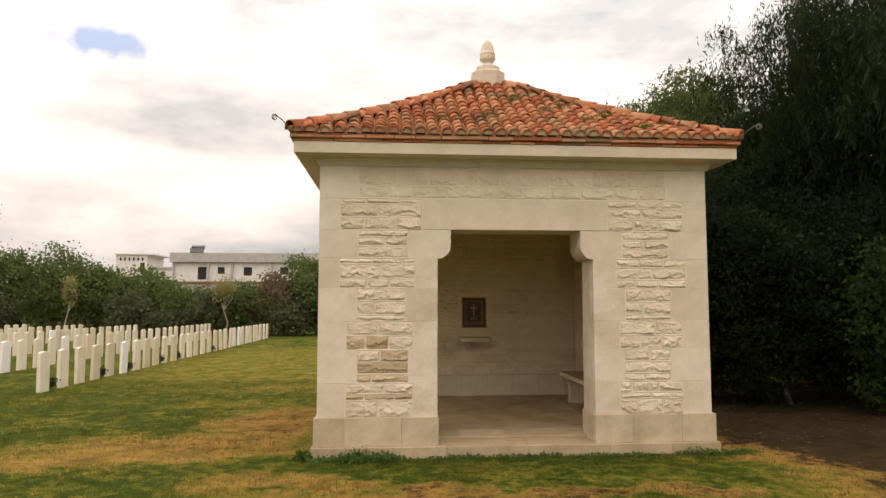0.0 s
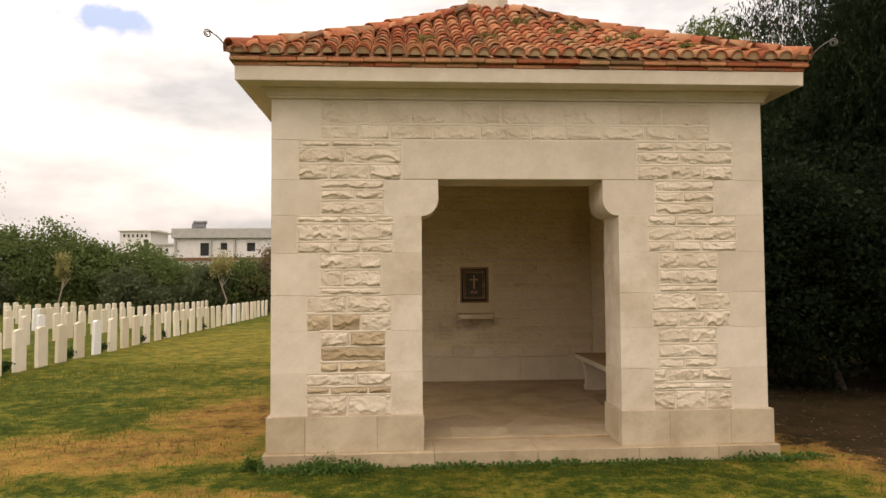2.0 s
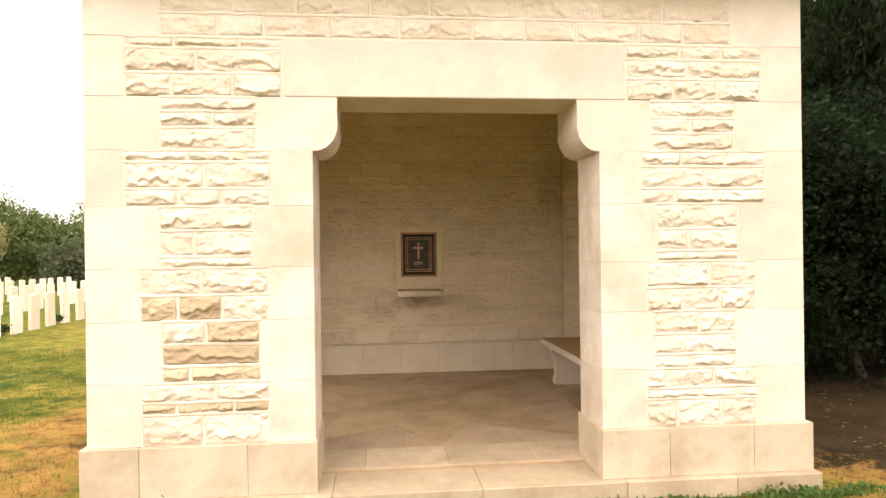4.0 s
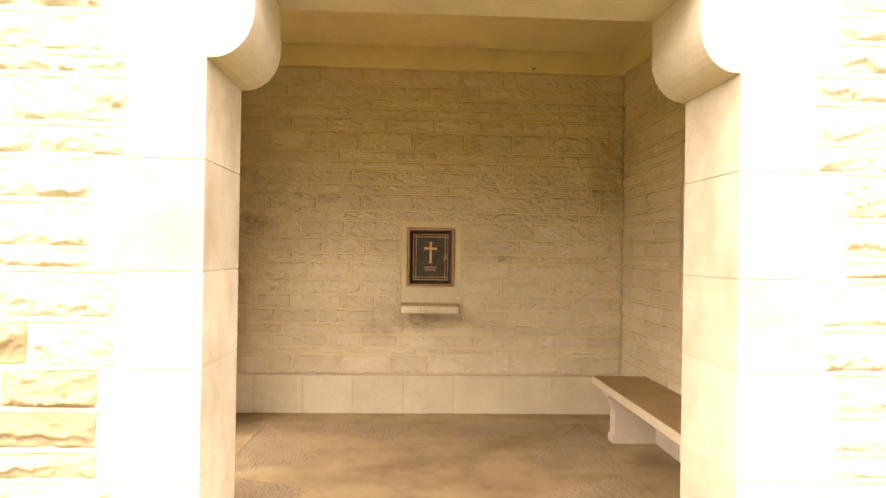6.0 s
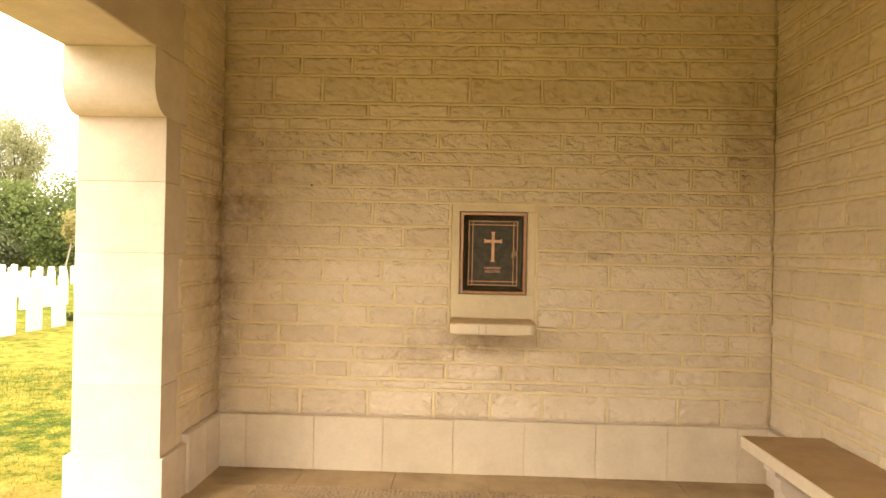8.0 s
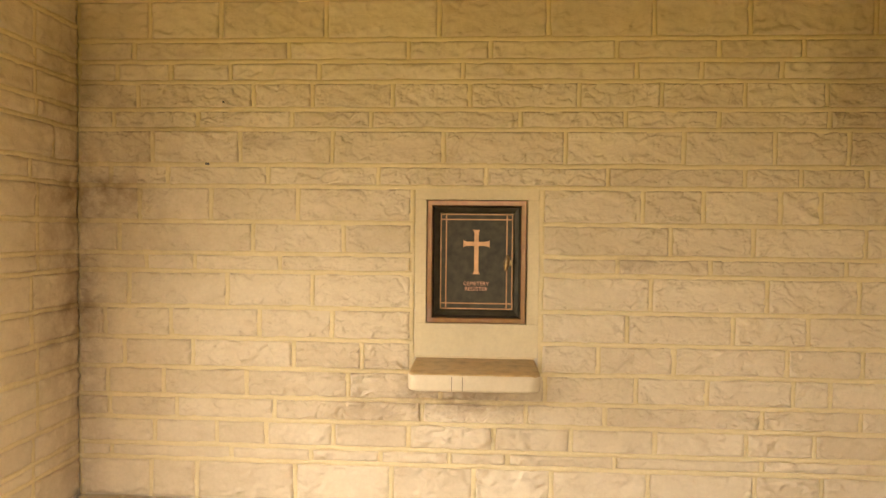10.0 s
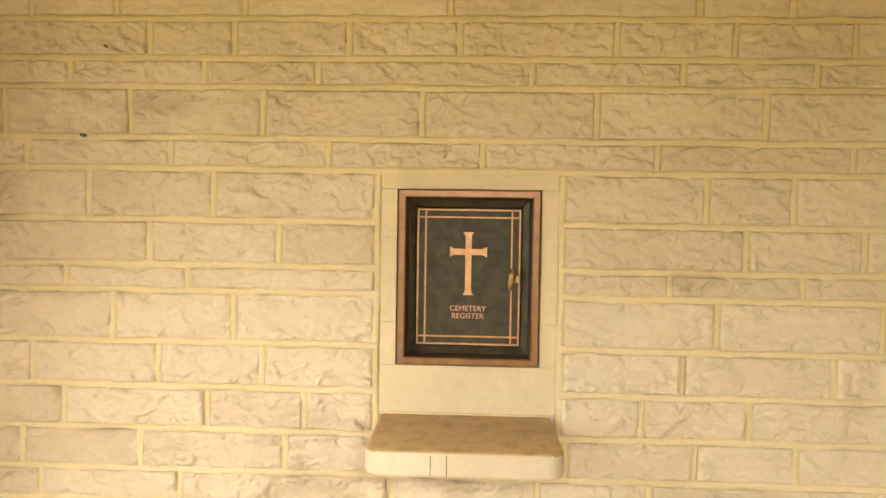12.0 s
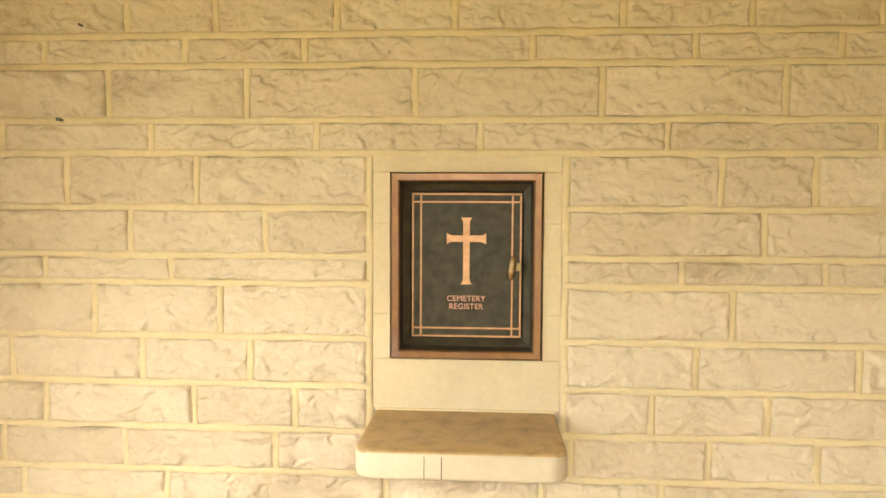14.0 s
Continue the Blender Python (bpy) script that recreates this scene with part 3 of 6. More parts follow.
class Joints:
    """Collects the raised mortar ribbons of one wall face into one mesh."""
    def __init__(self, face, width=0.019, proud=0.004):
        self.f, self.w, self.p, self.v, self.q, self.n = face, width, proud, [], [], 0

    def bar(self, a, b, along):
        (u0, v0), (u1, v1) = a, b
        length = max(abs(u1 - u0), abs(v1 - v0))
        k = max(2, int(length / 0.03))
        t = np.linspace(0, 1, k + 1)
        u, v = u0 + (u1 - u0) * t, v0 + (v1 - v0) * t
        wob = 0.0035 * vnoise(u * 14, v * 14, 3.0) * 2
        wid = (self.w / 2 + 0.0025) * (1 + 0.6 * vnoise(u * 23, v * 23, 9.0))
        prof = [(-1.0, -0.007), (-0.84, self.p * 0.7), (0.0, self.p), (0.84, self.p * 0.7), (1.0, -0.007)]
        rows = []
        for s, h in prof:
            hh = h + 0.0015 * vnoise(u * 40, v * 40 + s, 17.0)
            if along == "u":
                rows.append(self.f.at(u, v + wob + s * wid, hh))
            else:
                rows.append(self.f.at(u + wob + s * wid, v, hh - 0.0006))
        p = np.stack(rows, 0)
        ids = np.arange(p.shape[0] * p.shape[1]).reshape(p.shape[:2]) + self.n
        self.v.append(p.reshape(-1, 3))
        self.q.append(np.stack([ids[:-1, :-1], ids[:-1, 1:], ids[1:, 1:], ids[1:, :-1]], -1).reshape(-1, 4))
        self.n += p.shape[0] * p.shape[1]

    def make(self, parent, mat):
        return child("mortar", big_mesh("mortar", np.concatenate(self.v), np.concatenate(self.q), mat, True), parent, "pale raised mortar joints", "stuff")


def course(parent, face, joints, v0, v1, us, mat, tint=None, **kw):
    """One course of stones between the joints us."""
    for k in range(len(us) - 1):
        if us[k + 1] - us[k] < 0.03:
            continue
        m = tint(us[k], us[k + 1], v0, v1) if tint else None
        stone(parent, face, us[k], us[k + 1], v0, v1, us[k] * 3.7 + v0 * 11.3 + face.o[1], m or mat, **kw)
        if k:
            joints.bar((us[k], v0), (us[k], v1), "v")
    joints.bar((us[0], v1), (us[-1], v1), "u")


def random_us(u0, u1, rng, lo=0.22, hi=0.52):
    us = [u0]
    while u1 - us[-1] > hi + lo * 0.6:
        us.append(us[-1] + rng.uniform(lo, hi))
    if u1 - us[-1] > hi:
        us.append((us[-1] + u1) / 2)
    return us + [u1]


def lathe(name, prof, mat, parent, at=(0, 0), seg=32, label="", smooth=True):
    verts, faces = [], []
    for r, z in prof:
        for k in range(seg):
            a = 2 * math.pi * (k + 0.5) / seg
            verts.append((at[0] + r * math.cos(a), at[1] + r * math.sin(a), z))
    for i in range(len(prof) - 1):
        for k in range(seg):
            k2 = (k + 1) % seg
            faces.append((i * seg + k, i * seg + k2, (i + 1) * seg + k2, (i + 1) * seg + k))
    faces.append(tuple(range(seg))[::-1])
    faces.append(tuple((len(prof) - 1) * seg + k for k in range(seg)))
    return child(name, mesh_of(name, verts, faces, mat, smooth), parent, label)


def prism(name, outline, axis, a, b, mat, parent, label="", smooth=False):
    """Extrudes an outline of (s, z) points along x or y between a and b."""
    n = len(outline)
    verts = [((s, e, z) if axis == "y" else (e, s, z)) for e in (a, b) for s, z in outline]
    faces = [tuple(range(n)), tuple(range(2 * n - 1, n - 1, -1))]
    faces += [(i, i + n, (i + 1) % n + n, (i + 1) % n) for i in range(n)]
    me = mesh_of(name, verts, faces, mat)
    bm = bmesh.new()
    bm.from_mesh(me)
    bmesh.ops.recalc_face_normals(bm, faces=bm.faces)
    bm.to_mesh(me)
    bm.free()
    return child(name, me, parent, label)


def tube(points, radii, seg=6):
    """Vertices and quads of a tapered tube through the points."""
    P = [Vector(p) for p in points]
    v, q = [], []
    for i, p in enumerate(P):
        d = (P[min(i + 1, len(P) - 1)] - P[max(i - 1, 0)]).normalized()
        s = d.cross(Vector((0.31, 0.9, 0.21))).normalized()
        t = d.cross(s)
        for k in range(seg):
            a = 2 * math.pi * k / seg
            v.append(p + radii[i] * (math.cos(a) * s + math.sin(a) * t))
    for i in range(len(P) - 1):
        for k in range(seg):
            k2 = (k + 1) % seg
            q.append((i * seg + k, i * seg + k2, (i + 1) * seg + k2, (i + 1) * seg + k))
    return v, q

# ---- the ground ----
def ground_z(y):
    """Level round the shelter, falling gently away towards the graves."""
    return -0.02 - 0.009 * np.clip(np.asarray(y, float) - 9.0, 0, 36)


def build_ground():
    xs = np.concatenate([[-3000, -800, -200, -90], np.linspace(-60, 40, 101), [80, 200, 800, 3000]])
    ys = np.concatenate([[-3000, -800, -200, -60], np.linspace(-20, 60, 81), [90, 200, 800, 3000]])
    X, Y = np.meshgrid(xs, ys)
    Z = ground_z(Y) + 0.012 * vnoise(X * 1.1, Y * 1.1, 4.0)
    inside = (X > -1.6) & (X < 4.4) & (Y > 7.0) & (Y < 13)
    Z = np.where(inside, -0.02, Z)
    ids = np.arange(X.size).reshape(X.shape)
    q = np.stack([ids[:-1, :-1], ids[:-1, 1:], ids[1:, 1:], ids[1:, :-1]], -1).reshape(-1, 4)
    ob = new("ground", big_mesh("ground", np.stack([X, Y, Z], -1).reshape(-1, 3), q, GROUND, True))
    tagged(ob, "mown lawn with dry straw patches and bare earth", "ground", kind="structure")


build_ground()

# ---- the shelter: sizes ----
XL, XR, YF, YB = -0.94, 3.74, 7.82, 12.20        # outer faces
IL, IR, IF, IB = -0.450, 3.155, 8.30, 11.705        # inner faces
OL, OR, OTOP, JTOP = 0.448, 2.32, 2.61, 2.27      # front opening
SL, SR = 9.135, 10.865                             # side opening
CX, CY = 1.40, 10.01
FLOOR, INFLOOR, PLINTH, WTOP = 0.108, 0.135, 0.43, 3.365
QZ = [0.43, 0.819, 1.202, 1.535, 1.92, 2.272, 2.605, 2.98, 3.365]
G = 0.0013

front = Face((0, YF + 0.001, 0), (1, 0, 0), (0, -1, 0))
back = Face((0, IB, 0), (1, 0, 0), (0, -1, 0))
right_in = Face((IR, 0, 0), (0, 1, 0), (-1, 0, 0))
left_in = Face((IL, 0, 0), (0, 1, 0), (1, 0, 0))
front_in = Face((0, IF, 0), (1, 0, 0), (0, 1, 0))


def corbel(parent, axis, tip, root, far, a, b):
    """A rounded corbel: tip reaches into the opening, root is the jamb, far its hidden end."""
    s = 1 if tip > root else -1
    w = abs(tip - root)
    out = [(far, OTOP - G), (tip, OTOP - G), (tip - s * 0.004, OTOP - 0.08), (tip, JTOP + 0.17)]
    for k in range(1, 10):
        t = math.pi / 2 * k / 9
        out.append((tip - s * (w - 0.012) * (1 - math.cos(t)), JTOP + 0.17 - 0.17 * math.sin(t)))
    out += [(root, JTOP), (far, JTOP + G)]
    return prism("corbel", out, axis, a, b, ASHLAR, parent)


def build_front_wall():
    w = thing("wall_front", "cream limestone front wall, dressed quoins and rock-faced panels, with a corbelled opening", "wall", (CX, YF, 0), kind="structure")
    i = 0.004
    child("core", boxes_mesh("core", [(XL + i, OL - i, YF + 0.0045, IF - i, PLINTH, OTOP), (OR + i, XR - i, YF + 0.0045, IF - i, PLINTH, OTOP),
                                      (XL + i, XR - i, YF + 0.0045, IF - i, OTOP + 0.004, WTOP)], MORTAR), w)
    lq = [-0.62, -0.495, -0.62, -0.50, -0.705, -0.49, -0.698, -0.487]
    lj = [0.166, 0.115, 0.170, 0.076, 0.188, 0.105]
    rj = [2.622, 2.676, 2.63, 2.70, 2.598, 2.672]
    rq = [3.402, 3.26, 3.402, 3.283, 3.474, 3.259, 3.451, 3.235]
    for k in range(8):
        z0, z1 = QZ[k] + G, QZ[k + 1] - G
        block("quoin", w, XL, lq[k] - G, YF, YF + 0.4, z0, z1)
        block("quoin", w, rq[k] + G, XR, YF, YF + 0.4, z0, z1)
        if k < 5:
            block("jamb_stone", w, lj[k] + G, OL, YF, IF, z0, z1, JAMB_STONE)
            block("jamb_stone", w, OR, rj[k] - G, YF, IF, z0, z1, JAMB_STONE)
    corbel(w, "y", 0.607, OL, lj[5], YF, IF)
    corbel(w, "y", 2.170, OR, rj[5], YF, IF)
    block("lintel", w, 0.267, 2.502, YF, IF, OTOP + G, 2.985, c=0.006)
    block("plinth_stone", w, -0.975, -0.623 - G, YF - 0.035, IF, FLOOR + G, PLINTH, PLINTH_STONE)
    block("plinth_stone", w, -0.623 + G, 0.03 - G, YF - 0.035, IF, FLOOR + G, PLINTH, PLINTH_STONE)
    block("plinth_stone", w, 0.03 + G, OL + 0.012, YF - 0.035, IF + 0.02, FLOOR + G, PLINTH, PLINTH_STONE)
    block("plinth_stone", w, OR - 0.014, 2.767 - G, YF - 0.035, IF + 0.02, FLOOR + G, PLINTH, PLINTH_STONE)
    block("plinth_stone", w, 2.767 + G, 3.354 - G, YF - 0.035, IF, FLOOR + G, PLINTH, PLINTH_STONE)
    block("plinth_stone", w, 3.354 + G, 3.775, YF - 0.035, IF, FLOOR + G, PLINTH, PLINTH_STONE)
    js = Joints(front, 0.022, 0.0006)

    def tint(u0, u1, v0, v1):
        if u1 > 0.3:
            return None
        tan = (1.2 < v0 < 1.3 and u1 < 0) or (1.0 < v0 < 1.1 and u0 > -0.3) or 0.8 < v0 < 1.0 or 0.6 < v0 < 0.65
        return ROCK_TAN if tan else None

    def c(v0, v1, *us):
        low = v0 < 2.98
        course(w, front, js, v0, v1, list(us), ROCK, tint, step=0.0066, bulge=0.0035 if low else 0.002, rough=1.0 if low else 0.65, gap=0.010, belly=0.0135 if low else 0.007, edge=1.5)
    # the band over the lintel
    c(3.130, 3.345, -0.487, -0.04, 0.35, 0.82, 1.205, 1.80, 2.336, 2.759, 3.235)
    c(2.985, 3.130, -0.487, -0.134, 0.152, 0.553, 1.003, 1.481, 1.825, 2.173, 2.595, 2.902, 3.235)
    # left pier, from the top
    c(2.911, 2.98, -0.698, -0.396, -0.001, 0.267)
    c(2.756, 2.911, -0.698, -0.263, 0.267)
    c(2.605, 2.756, -0.698, -0.413, -0.041, 0.267)
    c(2.517, 2.605, -0.49, 0.105)
    c(2.415, 2.517, -0.49, -0.17, 0.105)
    c(2.272, 2.415, -0.49, 0.105)
    c(2.199, 2.272, -0.705, -0.319, -0.056, 0.188)
    c(2.031, 2.199, -0.705, -0.221, 0.188)
    c(1.92, 2.031, -0.705, -0.38, -0.118, 0.188)
    c(1.77, 1.92, -0.50, 0.076)
    c(1.607, 1.77, -0.50, -0.288, 0.076)
    c(1.535, 1.607, -0.50, 0.076)
    c(1.365, 1.535, -0.62, -0.25, 0.170)
    c(1.202, 1.365, -0.62, -0.39, -0.121, 0.170)
    c(1.059, 1.202, -0.495, -0.223, 0.115)
    c(0.923, 1.059, -0.495, 0.115)
    c(0.819, 0.923, -0.495, -0.319, 0.115)
    c(0.697, 0.819, -0.62, -0.165, 0.166)
    c(0.623, 0.697, -0.62, -0.402, -0.055, 0.166)
    c(0.43, 0.623, -0.62, -0.24, 0.166)
    # right pier, from the top
    c(2.881, 2.98, 2.502, 2.878, 3.164, 3.451)
    c(2.752, 2.881, 2.502, 2.926, 3.451)
    c(2.605, 2.752, 2.502, 2.832, 3.14, 3.451)
    c(2.493, 2.605, 2.672, 3.259)
    c(2.391, 2.493, 2.672, 2.95, 3.259)
    c(2.272, 2.391, 2.672, 3.259)
    c(2.169, 2.272, 2.598, 2.88, 3.188, 3.474)
    c(2.023, 2.169, 2.598, 3.046, 3.474)
    c(1.92, 2.023, 2.598, 2.833, 3.117, 3.474)
    c(1.753, 1.92, 2.70, 3.283)
    c(1.607, 1.753, 2.70, 2.928, 3.283)
    c(1.535, 1.607, 2.70, 3.283)
    c(1.36, 1.535, 2.63, 3.07, 3.402)
    c(1.202, 1.36, 2.63, 2.882, 3.141, 3.402)
    c(1.05, 1.202, 2.676, 3.0, 3.26)
    c(0.913, 1.05, 2.676, 3.26)
    c(0.819, 0.913, 2.676, 2.929, 3.26)
    c(0.687, 0.819, 2.622, 2.766, 3.094, 3.402)
    c(0.614, 0.687, 2.622, 3.0, 3.402)
    c(0.43, 0.614, 2.622, 2.836, 3.142, 3.402)
    for k in range(8):
        z0, z1 = QZ[k], QZ[k + 1] - (0.02 if k == 7 else 0)
        js.bar((lq[k] + 0.004, z0), (lq[k] + 0.004, z1), "v")
        js.bar((rq[k] - 0.004, z0), (rq[k] - 0.004, z1), "v")
        if k < 6:
            js.bar((lj[k] - 0.004, z0), (lj[k] - 0.004, z1), "v")
            js.bar((rj[k] + 0.004, z0), (rj[k] + 0.004, z1), "v")
    js.bar((0.263, 2.605), (0.263, 2.98), "v")
    js.bar((2.506, 2.605), (2.506, 2.98), "v")
    js.make(w, MORTAR)
    return w


build_front_wall()

# the courses of the back wall, from the skirting up; shared by the side walls
BACK_Z = [0.485, 0.665, 0.732, 0.85, 0.952, 1.082, 1.216, 1.357, 1.517, 1.598, 1.739, 1.898, 1.993, 2.151, 2.239, 2.36, 2.45, 2.544, 2.725, 2.849, 2.939, 3.032, 3.15, 3.31]


def build_back_wall():
    w = thing("wall_back", "cream rock-faced limestone back wall in courses with raised mortar joints", "wall", (CX, IB, 0), kind="structure")
    child("core", boxes_mesh("core", [(IL + 0.002, 1.13, IB + 0.014, YB, FLOOR, WTOP), (1.575, IR - 0.002, IB + 0.014, YB, FLOOR, WTOP),
                                      (1.131, 1.574, IB + 0.014, YB, FLOOR, 1.30), (1.131, 1.574, IB + 0.014, YB, 1.847, WTOP), (1.131, 1.574, IB + 0.16, YB, 1.301, 1.846)], MORTAR), w)
    js = Joints(back, 0.020, 0.0015)
    a, b = IL, IR
    hl, hr = 1.070, 1.637

    def c(k, *us):
        course(w, back, js, BACK_Z[k], BACK_Z[k + 1], list(us), ROCK_IN, None, step=0.0045 if 3 <= k <= 14 else 0.0075, bulge=0.007, rough=1.08 if k <= 14 else 0.85, gap=0.009, edge=0.6)
    c(0, a, -0.114, 0.098, 0.55, 0.985, 1.35, 1.692, 2.112, 2.567, 2.847, b)
    c(1, a, -0.298, 0.258, 0.622, 0.936, 1.243, 1.499, 1.967, 2.595, b)
    c(2, a, -0.097, 0.19, 0.418, 0.722, 1.06, 1.437, 1.775, 2.138, 2.527, 2.814, b)
    c(3, a, -0.307, 0.006, 0.455, 1.119, 1.577, 1.921, 2.593, 3.004, b)
    c(4, a, -0.315, -0.055, 0.328, 0.788, 1.20, 1.659, 2.053, 2.357, 2.721, 2.875, b)
    c(5, a, -0.236, 0.080, 0.541, 0.849, hl)
    c(5, hr, 1.89, 2.213, 2.693, 3.008, b)
    c(6, a, -0.327, -0.02, 0.385, 0.713, hl)
    c(6, hr, 2.011, 2.462, 2.777, b)
    c(7, a, -0.215, 0.237, 0.625, hl)
    c(7, hr, 2.11, 2.603, 2.986, b)
    c(8, a, -0.135, 0.087, 0.478, hl)
    c(8, hr, 1.965, 2.36, 2.93, b)
    c(9, a, -0.259, 0.355, 0.764, hl)
    c(9, hr, 2.19, 2.54, 3.008, b)
    c(10, a, -0.165, 0.163, 0.558, hl)
    c(10, hr, 2.07, 2.327, 2.65, 2.819, b)
    c(11, a, -0.299, -0.035, 0.423, 0.917, 1.392, 1.92, 2.50, 2.735, 3.008, b)
    c(12, a, -0.105, 0.295, 0.711, 1.204, 1.735, 2.24, 2.622, 2.93, b)
    c(13, a, -0.28, 0.102, 0.529, 0.883, 1.538, 1.99, 2.385, 2.847, b)
    c(14, a, -0.17, 0.356, 0.622, 0.978, 1.317, 1.79, 2.142, 2.494, 2.833, b)
    c(15, a, -0.266, -0.02, 0.251, 0.652, 1.286, 2.035, 2.309, 2.644, b)
    c(16, a, -0.188, 0.513, 1.046, 1.405, 1.948, 2.38, 2.734, b)
    c(17, a, -0.116, 0.209, 0.681, 1.18, 1.655, 2.107, 2.508, 3.028, b)
    c(18, a, -0.206, 0.067, 0.403, 0.938, 1.374, 1.816, 2.207, 2.593, b)
    c(19, a, -0.05, 0.587, 1.224, 1.903, 2.408, 2.83, b)
    c(20, a, -0.161, 0.206, 0.801, 1.388, 1.624, 2.144, 2.55, b)
    c(21, a, 0.03, 0.45, 0.93, 1.33, 1.80, 2.30, 2.75, b)
    c(22, a, -0.13, 0.33, 0.72, 1.15, 1.62, 2.02, 2.52, 2.92, b)
    js.bar((a + 0.008, BACK_Z[0]), (a + 0.008, BACK_Z[-1]), "v")
    js.bar((b - 0.008, BACK_Z[0]), (b - 0.008, BACK_Z[-1]), "v")
    js.bar((hl, BACK_Z[11]), (hr, BACK_Z[11]), "u")
    js.bar((hl, BACK_Z[5]), (hl, BACK_Z[11]), "v")
    js.bar((hr, BACK_Z[5]), (hr, BACK_Z[11]), "v")
    js.make(w, MORTAR_IN)
    us = [IL, -0.245, 0.204, 0.657, 1.117, 1.577, 2.037, 2.495, 2.937, IR]
    for k in range(len(us) - 1):
        block("skirting_stone", w, us[k] + 0.0006, us[k + 1] - 0.0006, IB - 0.035, IB + 0.02, INFLOOR - 0.01, BACK_Z[0] - 0.003, ASHLAR_IN, 0.004)
    # dressed stones framing the register cupboard
    y0 = IB - 0.001
    block("surround_stone", w, hl + 0.012, hr - 0.012, y0, IB + 0.05, 1.8437, 1.892, SURROUND, 0.0008)
    block("surround_stone", w, hl + 0.012, hr - 0.012, y0, IB + 0.05, 1.152, 1.2993, SURROUND, 0.0008)
    for x0, x1 in ((hl + 0.012, 1.131), (1.574, hr - 0.012)):
        for z0, z1 in ((1.3, 1.4316), (1.4324, 1.6956), (1.6964, 1.843)):
            block("surround_stone", w, x0, x1, y0, IB + 0.05, z0, z1, SURROUND, 0.0008)


build_back_wall()


def side_courses(w, face, mat, spans, zs, seed, step=0.012, bulge=0.006):
    """Courses along a side wall; spans gives for each course the stretches to fill."""
    rng = random.Random(seed)
    js = Joints(face, 0.020, 0.0015)
    for k in range(len(zs) - 1):
        for u0, u1 in spans((zs[k] + zs[k + 1]) / 2):
            course(w, face, js, zs[k], zs[k + 1], random_us(u0, u1, rng), mat, step=step, bulge=bulge, gap=0.008, edge=0.7)
    js.make(w, MORTAR_IN)


def build_right_wall():
    w = thing("wall_right", "cream limestone side wall with a narrow tall niche above the bench", "wall", (IR, CY, 0), kind="structure")
    y0, y1, z0, z1 = 9.805, 10.122, 1.343, 2.230
    i = 0.014
    child("core", boxes_mesh("core", [(IR + i, XR - 0.01, IF - 0.004, y0 - 0.004, FLOOR, WTOP), (IR + i, XR - 0.01, y1 + 0.004, YB - 0.01, FLOOR, WTOP),
                                      (IR + i, XR - 0.01, y0 - 0.004, y1 + 0.004, FLOOR, z0 - 0.004), (IR + i, XR - 0.01, y0 - 0.004, y1 + 0.004, z1 + 0.004, WTOP)], MORTAR), w)
    block("niche_back", w, IR + 0.27, XR - 0.06, y0 - 0.003, y1 + 0.003, z0 - 0.003, z1 + 0.003)
    a, b = 9.55, 10.37
    for q0, q1, s0, s1 in ((a, y0, z0, 1.63), (a + 0.1, y0, 1.63, 1.93), (a, y0, 1.93, z1), (y1, b, z0, 1.60), (y1, b - 0.12, 1.60, 1.90), (y1, b, 1.90, z1), (a, b, BACK_Z[6], z0), (a, b, z1, BACK_Z[16])):
        block("surround_stone", w, IR - 0.001, XR, q0 + G, q1 - G, s0 + G, s1 - G, ASHLAR_IN)

    def spans(z):
        return [(IF, a), (b, IB)] if BACK_Z[6] < z < BACK_Z[16] else [(IF, IB)]
    side_courses(w, right_in, ROCK_IN, spans, BACK_Z, 5)
    us = [IF] + [8.42 + 0.46 * k for k in range(7)] + [IB - 0.036]
    for k in range(len(us) - 1):
        block("skirting_stone", w, IR - 0.035, IR + 0.02, us[k] + G, us[k + 1] - G, INFLOOR - 0.01, BACK_Z[0] - 0.003, c=0.006)
    for k in range(8):
        for q0, q1 in ((YF + 0.41, 8.9), (8.9, 10.0), (10.0, 11.2), (11.2, YB)):
            if not (q0 < y1 and q1 > y0 and QZ[k] < z1 and QZ[k + 1] > z0):
                block("ashlar", w, XR - 0.05, XR, q0 + G, q1 - G, QZ[k] + G, QZ[k + 1] - G)
    block("ashlar", w, XR - 0.05, XR + 0.035, YF + 0.41, YB, FLOOR + G, PLINTH - G)


build_right_wall()


